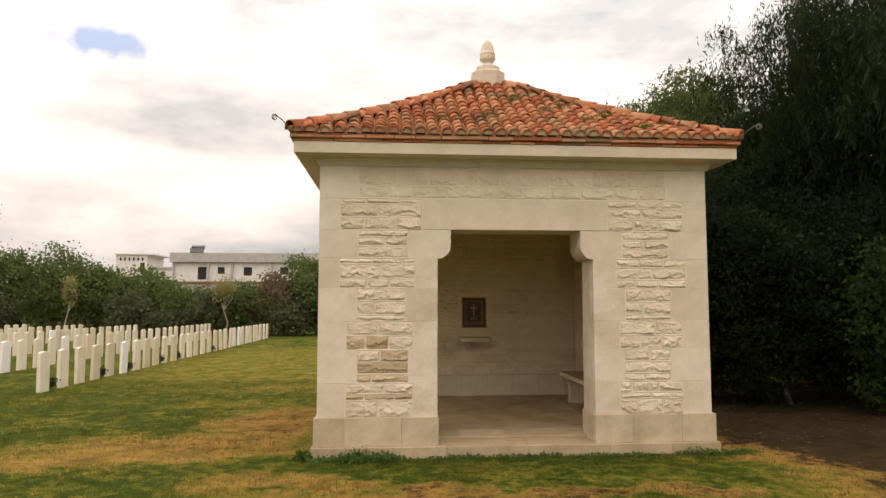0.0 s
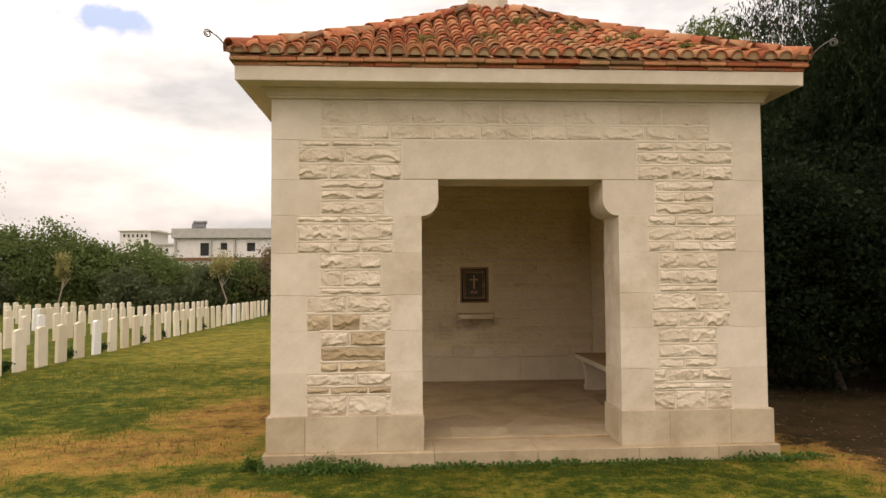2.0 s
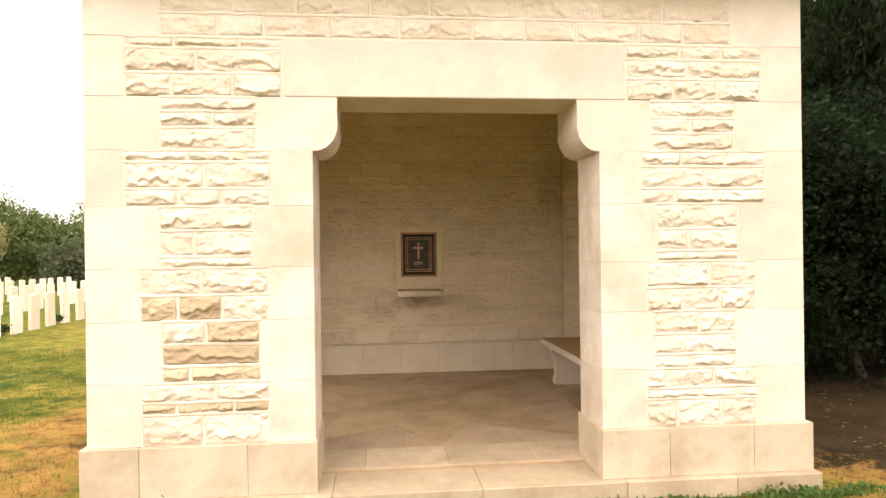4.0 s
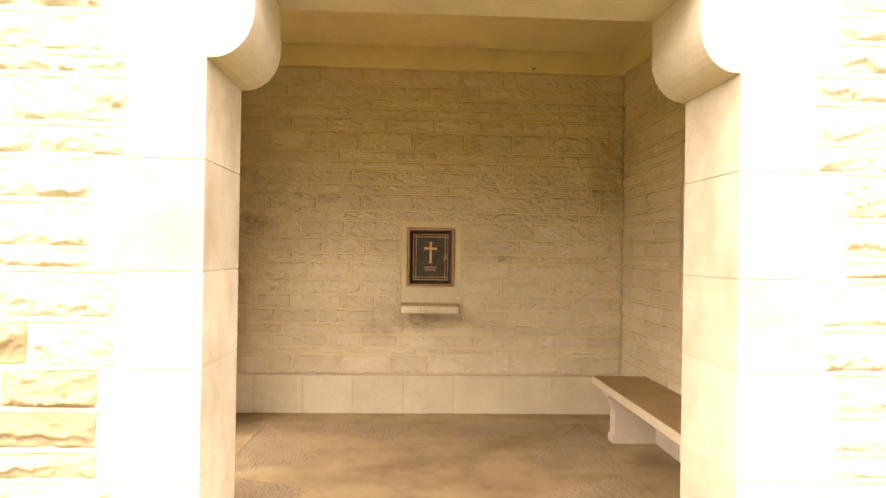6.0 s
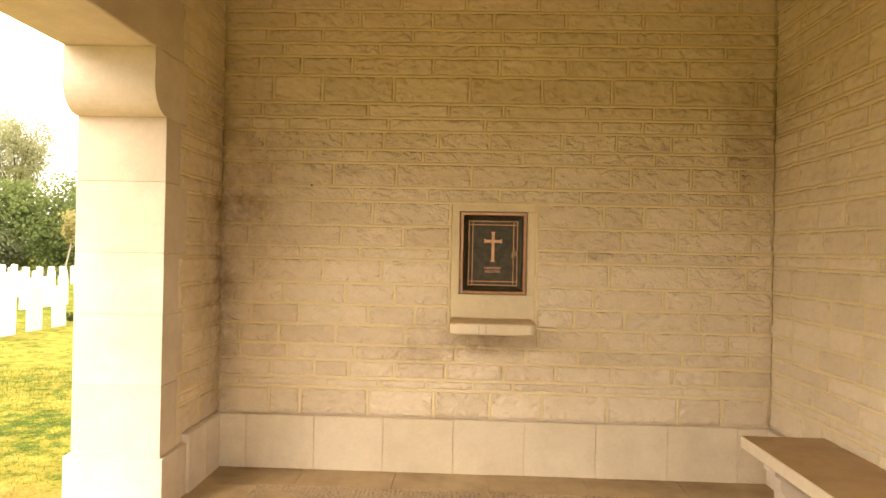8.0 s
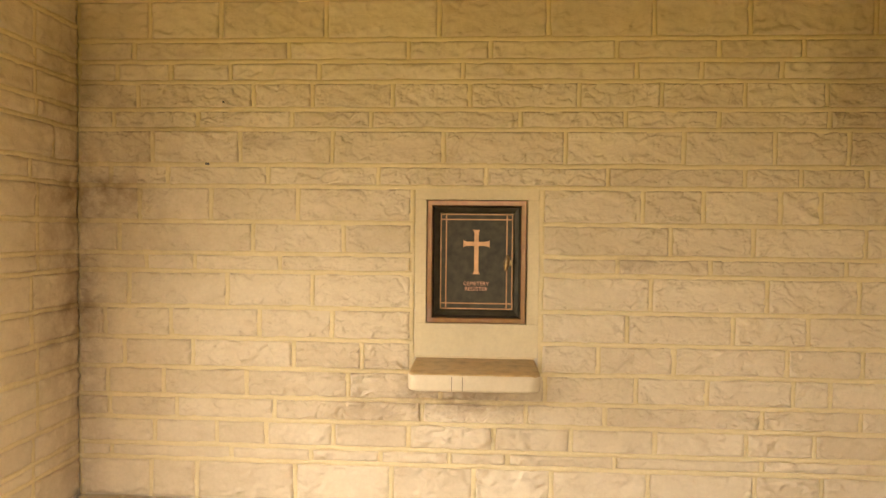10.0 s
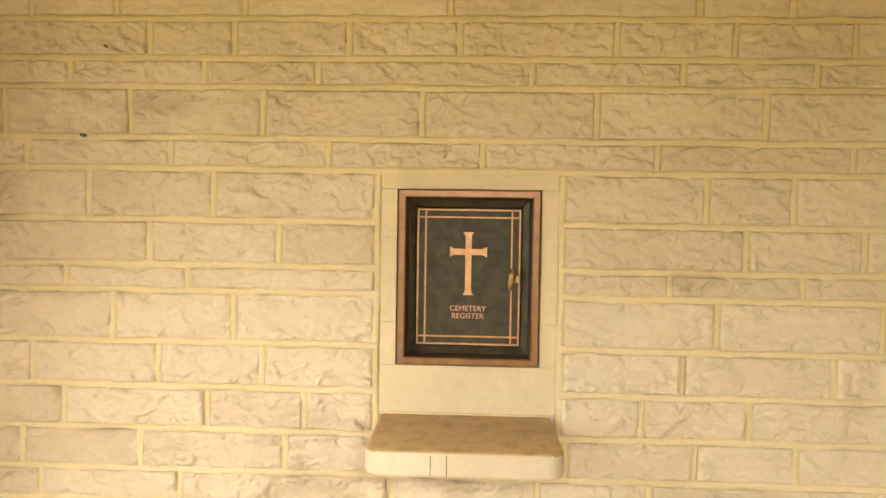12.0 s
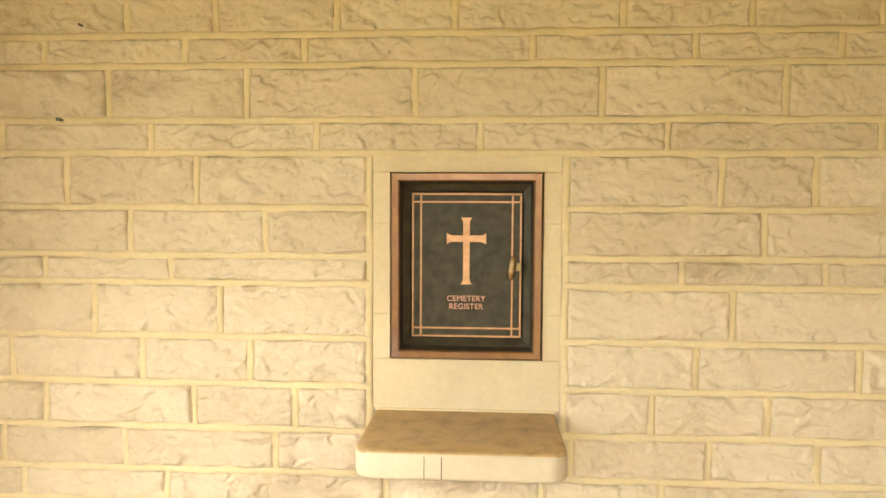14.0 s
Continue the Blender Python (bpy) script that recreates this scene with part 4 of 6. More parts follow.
def build_left_wall():
    w = thing("wall_left", "cream limestone side wall with a corbelled doorway onto the lawn", "wall", (IL, CY, 0), kind="structure")
    i = 0.004
    child("core", boxes_mesh("core", [(XL + i, IL - 0.014, IF - 0.004, SL - i, FLOOR, OTOP), (XL + i, IL - 0.014, SR + i, YB - 0.01, FLOOR, OTOP),
                                      (XL + i, IL - 0.014, IF - 0.004, YB - 0.01, OTOP + 0.004, WTOP)], MORTAR), w)
    dep = [0.20, 0.26, 0.19, 0.27, 0.18, 0.25]
    for k in range(5):
        z0, z1 = QZ[k] + G, QZ[k + 1] - G
        block("jamb_stone", w, XL, IL, SR, SR + dep[k], z0, z1)
        block("jamb_stone", w, XL, IL, SL - dep[k], SL, z0, z1)
    corbel(w, "x", SR - 0.148, SR, SR + dep[5], XL, IL)
    corbel(w, "x", SL + 0.148, SL, SL - dep[5], XL, IL)
    block("lintel", w, XL, IL, SL - 0.19, SR + 0.19, OTOP + G, 2.985, c=0.006)
    block("plinth_stone", w, XL - 0.035, IL + 0.02, SR - 0.014, SR + 0.30, FLOOR + G, PLINTH)
    block("plinth_stone", w, XL - 0.035, IL + 0.02, SL - 0.30, SL + 0.014, FLOOR + G, PLINTH)

    def spans(z):
        if z > 2.985:
            return [(IF, IB)]
        if z > OTOP:
            return [(IF, SL - 0.19), (SR + 0.19, IB)]
        d = dep[min(5, max(k for k in range(6) if QZ[k] <= max(z, 0.43)))]
        return [(IF, SL - d), (SR + d, IB)]
    side_courses(w, left_in, ROCK_IN, spans, sorted(set(BACK_Z[:17] + [2.605] + BACK_Z[18:])), 9)
    for u0, u1 in ((IF, 8.58), (8.58, SL - 0.302), (SR + 0.302, 11.42), (11.42, IB - 0.036)):
        block("skirting_stone", w, IL - 0.02, IL + 0.035, u0 + G, u1 - G, INFLOOR - 0.01, BACK_Z[0] - 0.003, c=0.006)
    for k in range(8):
        for q0, q1 in ((YF + 0.41, SL - 0.31), (SL - 0.31, SL - 0.27 if k < 6 else CY), (CY, SR + 0.28) if k >= 7 else (SR + 0.275, SR + 0.28), (SR + 0.28, 11.8), (11.8, YB)):
            if q1 - q0 > 0.1:
                block("ashlar", w, XL, XL + 0.05, q0 + G, q1 - G, QZ[k] + G, QZ[k + 1] - G)


build_left_wall()


def build_front_inner():
    """The inner face of the front wall, seen only from within."""
    w = thing("wall_front_inner_face", "inner limestone face of the front wall", "wall", (CX, IF, 0), kind="structure")

    def spans(z):
        if z > 2.985:
            return [(IL, IR)]
        if z > OTOP:
            return [(IL, 0.267), (2.502, IR)]
        return [(IL, 0.2), (2.6, IR)]
    side_courses(w, front_in, ROCK_IN, spans, BACK_Z, 13, step=0.035)


build_front_inner()


def build_floor():
    """Base slab and step, flagstone border, an eight-pointed star of flags and pebble infill."""
    f = thing("floor", "worn stone floor with a star of flags and pebble-set triangles", "floor", (CX, CY, 0), kind="structure")
    for x0, x1 in ((-1.0, -0.35), (-0.35, 0.55), (0.55, 1.5), (1.5, 2.45), (2.45, 3.2), (3.2, 3.80)):
        block("step_stone", f, x0 + G / 2, x1 - G / 2, 7.725, 8.16, -0.12, FLOOR, STEP_STONE, 0.006)
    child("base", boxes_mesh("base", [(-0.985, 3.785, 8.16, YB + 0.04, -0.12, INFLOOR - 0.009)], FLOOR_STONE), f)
    cx, cy, s = 1.31, 9.98, 1.37
    b = 0.0008
    # border flags
    xs = [IL, 0.15, 0.75, 1.34, 1.95, 2.55, IR]
    for k in range(6):
        for y0, y1 in ((8.16, cy - s), (cy + s, IB)):
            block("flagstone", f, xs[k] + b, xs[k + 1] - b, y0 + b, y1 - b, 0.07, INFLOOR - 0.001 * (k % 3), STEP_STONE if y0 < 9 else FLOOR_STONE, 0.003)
    ys = np.linspace(cy - s, cy + s, 6)
    for k in range(5):
        for x0, x1 in ((IL, cx - s), (cx + s, IR)):
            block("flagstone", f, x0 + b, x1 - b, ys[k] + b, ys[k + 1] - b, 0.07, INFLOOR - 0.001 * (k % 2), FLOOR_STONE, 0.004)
    block("sill_stone", f, XL, IL - b, SL, SR, -0.1, INFLOOR - 0.004, ASHLAR, 0.008)
    # star points: eight outer points, eight notches
    tips = [(s * math.cos(a) / max(abs(math.cos(a)), abs(math.sin(a))), s * math.sin(a) / max(abs(math.cos(a)), abs(math.sin(a)))) for a in [k * math.pi / 4 for k in range(8)]]
    notch = [(0.80 * math.cos(math.pi / 8 + k * math.pi / 4), 0.80 * math.sin(math.pi / 8 + k * math.pi / 4)) for k in range(8)]

    def tri(p):
        m = Vector((sum(q[0] for q in p) / 3, sum(q[1] for q in p) / 3))
        r = []
        for q in p:
            d = Vector(q) - m
            r.append(m + d * (1 - 0.0008 / d.length))
        v = [(cx + q.x, cy + q.y, z) for z in (0.07, INFLOOR) for q in r]
        child("flagstone", mesh_of("flagstone", v, [(3, 4, 5), (0, 1, 4, 3), (1, 2, 5, 4), (2, 0, 3, 5)], FLOOR_STONE), f)
    for k in range(8):
        tri([(0, 0), notch[k - 1], tips[k]])
        tri([(0, 0), tips[k], notch[k]])
    # pebbles
    rng = np.random.default_rng(3)
    ico_v, ico_f = [], []
    for lat, n in ((0.0, 6), (0.75, 5)):
        for j in range(n):
            a = 2 * math.pi * j / n + lat
            ico_v.append((math.cos(a) * math.cos(lat), math.sin(a) * math.cos(lat), math.sin(lat)))
    ico_v.append((0, 0, 1))
    for j in range(6):
        ico_f.append((j, (j + 1) % 6, 6 + j % 5))
    for j in range(5):
        ico_f.append((6 + j, 6 + (j + 1) % 5, 11))
    iv, fv = np.array(ico_v), np.array(ico_f)
    V, Q, n = [], [], 0
    for k in range(8):
        A, B, C = [np.array(q) for q in (tips[k], notch[k], tips[(k + 1) % 8])]
        lo, hi = np.minimum(np.minimum(A, B), C), np.maximum(np.maximum(A, B), C)
        for gx in np.arange(lo[0], hi[0], 0.026):
            for gy in np.arange(lo[1], hi[1], 0.019):
                p = np.array([gx, gy]) + rng.uniform(-0.008, 0.008, 2)
                d = [(Y[0] - X[0]) * (p[1] - X[1]) - (Y[1] - X[1]) * (p[0] - X[0]) for X, Y in ((A, B), (B, C), (C, A))]
                if min(d) > -0.004 and max(d) > 0 or max(d) < 0.004 and min(d) < 0:
                    r = rng.uniform(0.8, 1.15, 3) * (0.0135, 0.0095, 0.011)
                    a = rng.normal(0.5, 0.9)
                    x, y = iv[:, 0] * r[0], iv[:, 1] * r[1]
                    w = np.stack([cx + p[0] + x * math.cos(a) - y * math.sin(a), cy + p[1] + x * math.sin(a) + y * math.cos(a), INFLOOR - 0.009 + iv[:, 2] * r[2]], -1)
                    V.append(w)
                    Q.append(fv + n)
                    n += 12
    child("pebbles", big_mesh("pebbles", np.concatenate(V), np.concatenate(Q), PEBBLE, True), f, "small brown pebbles set on edge", "stuff")


build_floor()


def build_ceiling():
    c = new("ceiling", boxes_mesh("ceiling", [(IL - 0.2, IR + 0.2, IF - 0.2, IB + 0.2, 3.51, 3.58)], PLASTER))
    tagged(c, "plain cream plaster ceiling", "ceiling", kind="structure")
    t = thing("trim", "smooth plaster band round the top of the walls", "trim", (CX, CY, 3.28), kind="structure")
    child("band", boxes_mesh("band", [(IL, IR, IB - 0.03, IB + 0.1, 3.305, 3.509)], PLASTER), t)
    child("band", boxes_mesh("band", [(IL, IR, IF - 0.1, IF + 0.03, 3.305, 3.509)], PLASTER), t)
    child("band", boxes_mesh("band", [(IR - 0.03, IR + 0.1, IF + 0.031, IB - 0.031, 3.305, 3.509)], PLASTER), t)
    child("band", boxes_mesh("band", [(IL - 0.1, IL + 0.03, IF + 0.031, IB - 0.031, 3.305, 3.509)], PLASTER), t)


build_ceiling()


def build_cornice():
    """Moulded eaves cornice running round the four walls."""
    w = thing("cornice", "moulded cream stone eaves cornice", "cornice", (CX, CY, 3.35), kind="structure")
    prof = [(0.0, 3.362), (0.022, 3.362), (0.024, 3.384), (0.034, 3.388), (0.038, 3.405), (0.05, 3.425), (0.07, 3.437), (0.078, 3.438), (0.078, 3.452), (0.255, 3.462), (0.262, 3.455), (0.27, 3.46), (0.272, 3.58), (0.266, 3.588), (0.0, 3.588)]
    verts, faces = [], []
    for sx, sy in ((-1, -1), (1, -1), (1, 1), (-1, 1)):
        for o, z in prof:
            verts.append(((XL - o) if sx < 0 else (XR + o), (YF - o) if sy < 0 else (YB + o), z))
    n = len(prof)
    for k in range(4):
        for i in range(n):
            faces.append((k * n + i, ((k + 1) % 4) * n + i, ((k + 1) % 4) * n + (i + 1) % n, k * n + (i + 1) % n))
    child("moulding", mesh_of("moulding", verts, faces, ASHLAR), w)


build_cornice()
RISE0, RISE = 3.70, 1.475
HX, HY = (XR - XL) / 2 + 0.31, (YB - YF) / 2 + 0.31


def roof_z(r):
    """Height of the roof at a share r of the way from eaves to top, slightly bell-cast."""
    return RISE0 + RISE * (0.80 * r + 0.20 * r * r)


def tile_mesh(name, length, r0, r1, thick=0.013, seg=7, mat=None):
    """A tapered half-barrel tile; its wide end at the origin, running along +y."""
    v, q = [], []
    for y, ro in ((0.0, r0), (length, r1)):
        for rr in (ro, ro - thick):
            for k in range(seg + 1):
                a = math.pi * k / seg
                v.append((rr * math.cos(a), y, rr * math.sin(a) * 1.02))
    m = seg + 1
    for k in range(seg):
        q.append((k, k + 1, 2 * m + k + 1, 2 * m + k))
        q.append((m + k + 1, m + k, 3 * m + k, 3 * m + k + 1))
        q.append((k + 1, k, m + k, m + k + 1))
    return mesh_of(name, v, q, mat or TILE, True)


def build_roof():
    r = thing("roof", "hipped roof of weathered terracotta barrel tiles with lichen", "roof", (CX, CY, 3.6), kind="structure")
    N = 8
    verts, faces = [], []
    for k in range(N + 1):
        s = k / N
        for sx, sy in ((-1, -1), (1, -1), (1, 1), (-1, 1)):
            verts.append((CX + sx * HX * (1 - s), CY + sy * HY * (1 - s), roof_z(s) - 0.035))
    for k in range(N):
        for j in range(4):
            faces.append((4 * k + j, 4 * k + (j + 1) % 4, 4 * k + 4 + (j + 1) % 4, 4 * k + 4 + j))
    faces.append((3, 2, 1, 0))
    child("deck", mesh_of("deck", verts, faces, TILE), r)
    rng = random.Random(4)
    # flat tiles under the eaves, two layers
    for layer, (z0, z1, o) in enumerate(((3.588, 3.622, -0.035), (3.625, 3.662, -0.005))):
        for side in range(4):
            hx, hy = HX + o, HY + o
            L = hx if side % 2 == 0 else hy
            u = -L
            while u < L - 0.02:
                e = min(L, u + rng.uniform(0.2, 0.34))
                if L - e < 0.1:
                    e = L
                j = rng.uniform(0, 0.012)
                w0, w1 = -0.3, 0.0 + j
                lo, hi = (u + 0.002, e - 0.002)
                dz = rng.uniform(-0.003, 0.003)
                if side == 0:
                    bx = (CX + lo, CX + hi, CY - hy - w1, CY - hy - w0)
                elif side == 2:
                    bx = (CX + lo, CX + hi, CY + hy + w0, CY + hy + w1)
                elif side == 1:
                    bx = (CX + hx + w0, CX + hx + w1, CY + lo, CY + hi)
                else:
                    bx = (CX - hx - w1, CX - hx - w0, CY + lo, CY + hi)
                if side == 0:
                    block("flat_tile", r, *bx, z0 + dz, z1 + dz, TILE, 0.006)
                else:
                    verts_, faces_ = chamfer_box(*bx, z0 + dz, z1 + dz, 0.006)
                    child("flat_tile", mesh_of("flat_tile", verts_, faces_, TILE), r)
                u = e
    tile = tile_mesh("barrel_tile", 0.29, 0.073, 0.059)
    under = tile_mesh("eave_tile", 0.12, 0.054, 0.05, 0.011, 7)
    plug_v = [(0.062 * math.cos(math.pi * k / 8), 0.002, 0.062 * math.sin(math.pi * k / 8) - 0.004) for k in range(9)]
    plug = mesh_of("eave_mortar", plug_v, [tuple(range(9))], TILE_MORTAR)
    joined_v, joined_q, count = [], [], 0
    tv = np.array([v.co[:] for v in tile.vertices])
    tq = [list(p.vertices) for p in tile.polygons]
    cols = 34
    for side in range(4):
        Ls, Hd = (HX, HY) if side % 2 == 0 else (HY, HX)
        slope_len = math.hypot(Hd, RISE)
        rows = int(slope_len / 0.2)
        turn = Matrix.Rotation(side * math.pi / 2, 4, "Z")
        for c in range(cols):
            u = -Ls + (c + 0.5) * 2 * Ls / cols
            for k in range(rows):
                s = (k * 0.2 - 0.02) / slope_len
                s2 = s + 0.24 / slope_len
                if abs(u) > Ls * (1 - s) - 0.02:
                    break
                d0, d1 = Hd * (1 - s), Hd * (1 - s2)
                z0, z1 = roof_z(max(s, 0)) + 0.012, roof_z(max(s2, 0.01)) - 0.004
                pitch = math.atan2(z1 - z0, d0 - d1) 
                jx, ja = rng.gauss(0, 0.003), rng.gauss(0, 0.012)
                m = Matrix.Translation((CX, CY, 0)) @ turn @ Matrix.Translation((u + jx, -d0, z0 - 0.018 + rng.gauss(0, 0.003))) @ Matrix.Rotation(pitch, 4, "X") @ Matrix.Rotation(ja, 4, "Z")
                if side == 0:
                    ob = child("barrel_tile", tile, r)
                    ob.matrix_basis = m
                    if k == 0:
                        for name, me in (("eave_mortar", plug), ("eave_tile", under)):
                            p = child(name, me, r)
                            p.matrix_basis = m @ Matrix.Translation((0, 0.004, -0.003))
                else:
                    M = np.array(m)
                    joined_v.append(tv @ M[:3, :3].T + M[:3, 3])
                    joined_q += [[i + count for i in q] for q in tq]
                    count += len(tv)
    child("barrel_tiles", big_mesh("barrel_tiles", np.concatenate(joined_v), joined_q, TILE, True), r, "weathered terracotta barrel tiles", "stuff")
    # hip tiles
    hip = tile_mesh("hip_tile", 0.36, 0.10, 0.085, 0.014, 8)
    for sx, sy in ((-1, -1), (1, -1), (1, 1), (-1, 1)):
        total = math.hypot(HX, HY)
        n = int(total * 0.95 / 0.27)
        for k in range(n):
            s, s2 = k * 0.27 / total, (k * 0.27 + 0.3) / total
            if s2 > 0.97:
                break
            a = Vector((CX + sx * HX * (1 - s), CY + sy * HY * (1 - s), roof_z(s) + 0.012))
            b = Vector((CX + sx * HX * (1 - s2), CY + sy * HY * (1 - s2), roof_z(s2)))
            d = (b - a).normalized()
            side_v = d.cross(Vector((0, 0, 1))).normalized()
            up = side_v.cross(d)
            m = Matrix((side_v, d, up)).transposed().to_4x4()
            m.translation = a + Vector((0, 0, rng.gauss(0, 0.004)))
            ob = child("hip_tile", hip, r)
            ob.matrix_basis = m
    return r


build_roof()


def build_finial():
    f = thing("finial", "cream stone acorn finial on an octagonal pedestal", "finial", (CX - 0.02, CY, 5.0))
    at = (CX - 0.03, CY)
    lathe("pedestal", [(0.27, 4.9), (0.27, 5.262), (0.262, 5.272), (0.195, 5.30), (0.19, 5.365), (0.165, 5.38)], ASHLAR, f, at, 8, smooth=False)
    lathe("acorn", [(0.115, 5.38), (0.10, 5.395), (0.08, 5.41), (0.072, 5.44), (0.078, 5.455), (0.105, 5.475), (0.118, 5.50), (0.122, 5.525), (0.114, 5.56), (0.112, 5.572), (0.118, 5.577), (0.118, 5.59), (0.108, 5.597),
                    (0.104, 5.64), (0.094, 5.69), (0.078, 5.74), (0.055, 5.78), (0.03, 5.802), (0.01, 5.812)], ASHLAR, f, at, 28)


build_finial()


def build_scroll(x, y, sx):
    """Wrought-iron scroll at an eaves corner, curling up and out."""
    ob = thing("iron_scroll", "thin curled wrought-iron scroll at the roof corner", "ironwork", (x, y, 3.66), group="roof corner scrolls")
    pts, d = [], Vector((sx * 0.75, -0.66, 0)).normalized()
    for k in range(12):
        t = k / 11
        pts.append(Vector((x, y, 3.66)) + d * (0.20 * t) + Vector((0, 0, 0.17 * t + 0.03 * math.sin(math.pi * t))))
    c = pts[-1] + d * 0.028 + Vector((0, 0, -0.022))
    for k in range(1, 26):
        a = math.radians(140 - k * 24)
        rr = 0.038 * (1 - k / 36)
        pts.append(c + d * (rr * math.cos(a)) + Vector((0, 0, rr * math.sin(a))))
    v, q = tube(pts, [0.006] * len(pts), 5)
    child("rod", mesh_of("rod", v, q, IRON, True), ob)


build_scroll(CX - HX + 0.02, CY - HY + 0.02, -1)
build_scroll(CX + HX - 0.02, CY - HY + 0.02, 1)


def build_moss():
    rng = np.random.default_rng(31)
    V, Q, n = [], [], 0
    for u, s in ((-0.25, 0.30), (0.55, 0.42), (1.0, 0.25), (1.25, 0.32), (0.2, 0.62), (1.6, 0.12), (-0.9, 0.22), (0.75, 0.5)):
        c = rng.normal(size=(140, 3)) * (0.055, 0.055, 0.012) + (CX + u, CY - HY * (1 - s), roof_z(s) + 0.045)
        v, q = leaf_quads(c, 0.03, rng, -0.6, 0.3)
        V.append(v)
        Q.append(q + n)
        n += len(v)
    ob = new("moss", big_mesh("moss", np.concatenate(V), np.concatenate(Q), LEAF_MOSS))
    tagged(ob, "small green moss tufts between the roof tiles", "moss", kind="stuff")


# ---- things in the shelter ----
def rounded_slab(x0, x1, y0, y1, z0, z1, r, corner, rear=0.0):
    """A slab with rounded front corners (towards -y) and a rounded upper edge."""
    out = []
    for k in range(9):
        a = math.pi + math.pi / 2 * k / 8
        out.append((x0 + corner + corner * math.cos(a), y0 + corner + corner * math.sin(a)))
    for k in range(9):
        a = 1.5 * math.pi + math.pi / 2 * k / 8
        out.append((x1 - corner + corner * math.cos(a), y0 + corner + corner * math.sin(a)))
    out += [(x1 - rear, y1), (x0 + rear, y1)]
    rings = [(0.7, z0), (0.15, z0 + 0.3 * r), (0.0, z0 + r)]
    for k in range(6):
        a = math.pi / 2 * k / 5
        rings.append((1 - math.cos(a), z1 - r + r * math.sin(a)))
    mx = (x0 + x1) / 2
    v, f, n = [], [], len(out)
    for ins, z in rings:
        for x, y in out:
            sx = 1 - ins * r / (x1 - x0) * 2
            yy = y1 + (y - y1) * (1 - ins * r / (y1 - y0))
            v.append((mx + (x - mx) * sx, yy, z))
    for k in range(len(rings) - 1):
        for i in range(n):
            f.append((k * n + i, k * n + (i + 1) % n, (k + 1) * n + (i + 1) % n, (k + 1) * n + i))
    f += [tuple(range(n))[::-1], tuple((len(rings) - 1) * n + i for i in range(n))]
    return v, f


def worn_top(ob, top=None):
    """Gives the upward faces the brown worn surface, the rest the pale stone."""
    me = ob.data
    me.materials.clear()
    me.materials.append(ASHLAR_IN)
    me.materials.append(top or SHELF_STONE)
    for p in me.polygons:
        p.material_index = 1 if p.normal.z > 0.55 else 0
    return ob


def build_shelf():
    s = thing("stone_shelf", "worn cream stone shelf with rounded corners below the register cupboard", "shelf", (1.35, IB, 1.05))
    v, f = rounded_slab(1.088, 1.612, IB - 0.352, IB + 0.06, 1.078, 1.148, 0.011, 0.05, 0.0)
    worn_top(child("slab", mesh_of("slab", v, f, SHELF_STONE, True), s))
    block("mortar_fillet", s, 1.09, 1.611, IB - 0.007, IB + 0.002, 1.1465, 1.1535, MORTAR_IN, 0.001)
    block("repair_line", s, 1.262, 1.264, IB - 0.3528, IB - 0.335, 1.083, 1.137, BARK, 0.0005)
    block("repair_line", s, 1.304, 1.306, IB - 0.3528, IB - 0.335, 1.083, 1.137, BARK, 0.0005)


build_shelf()


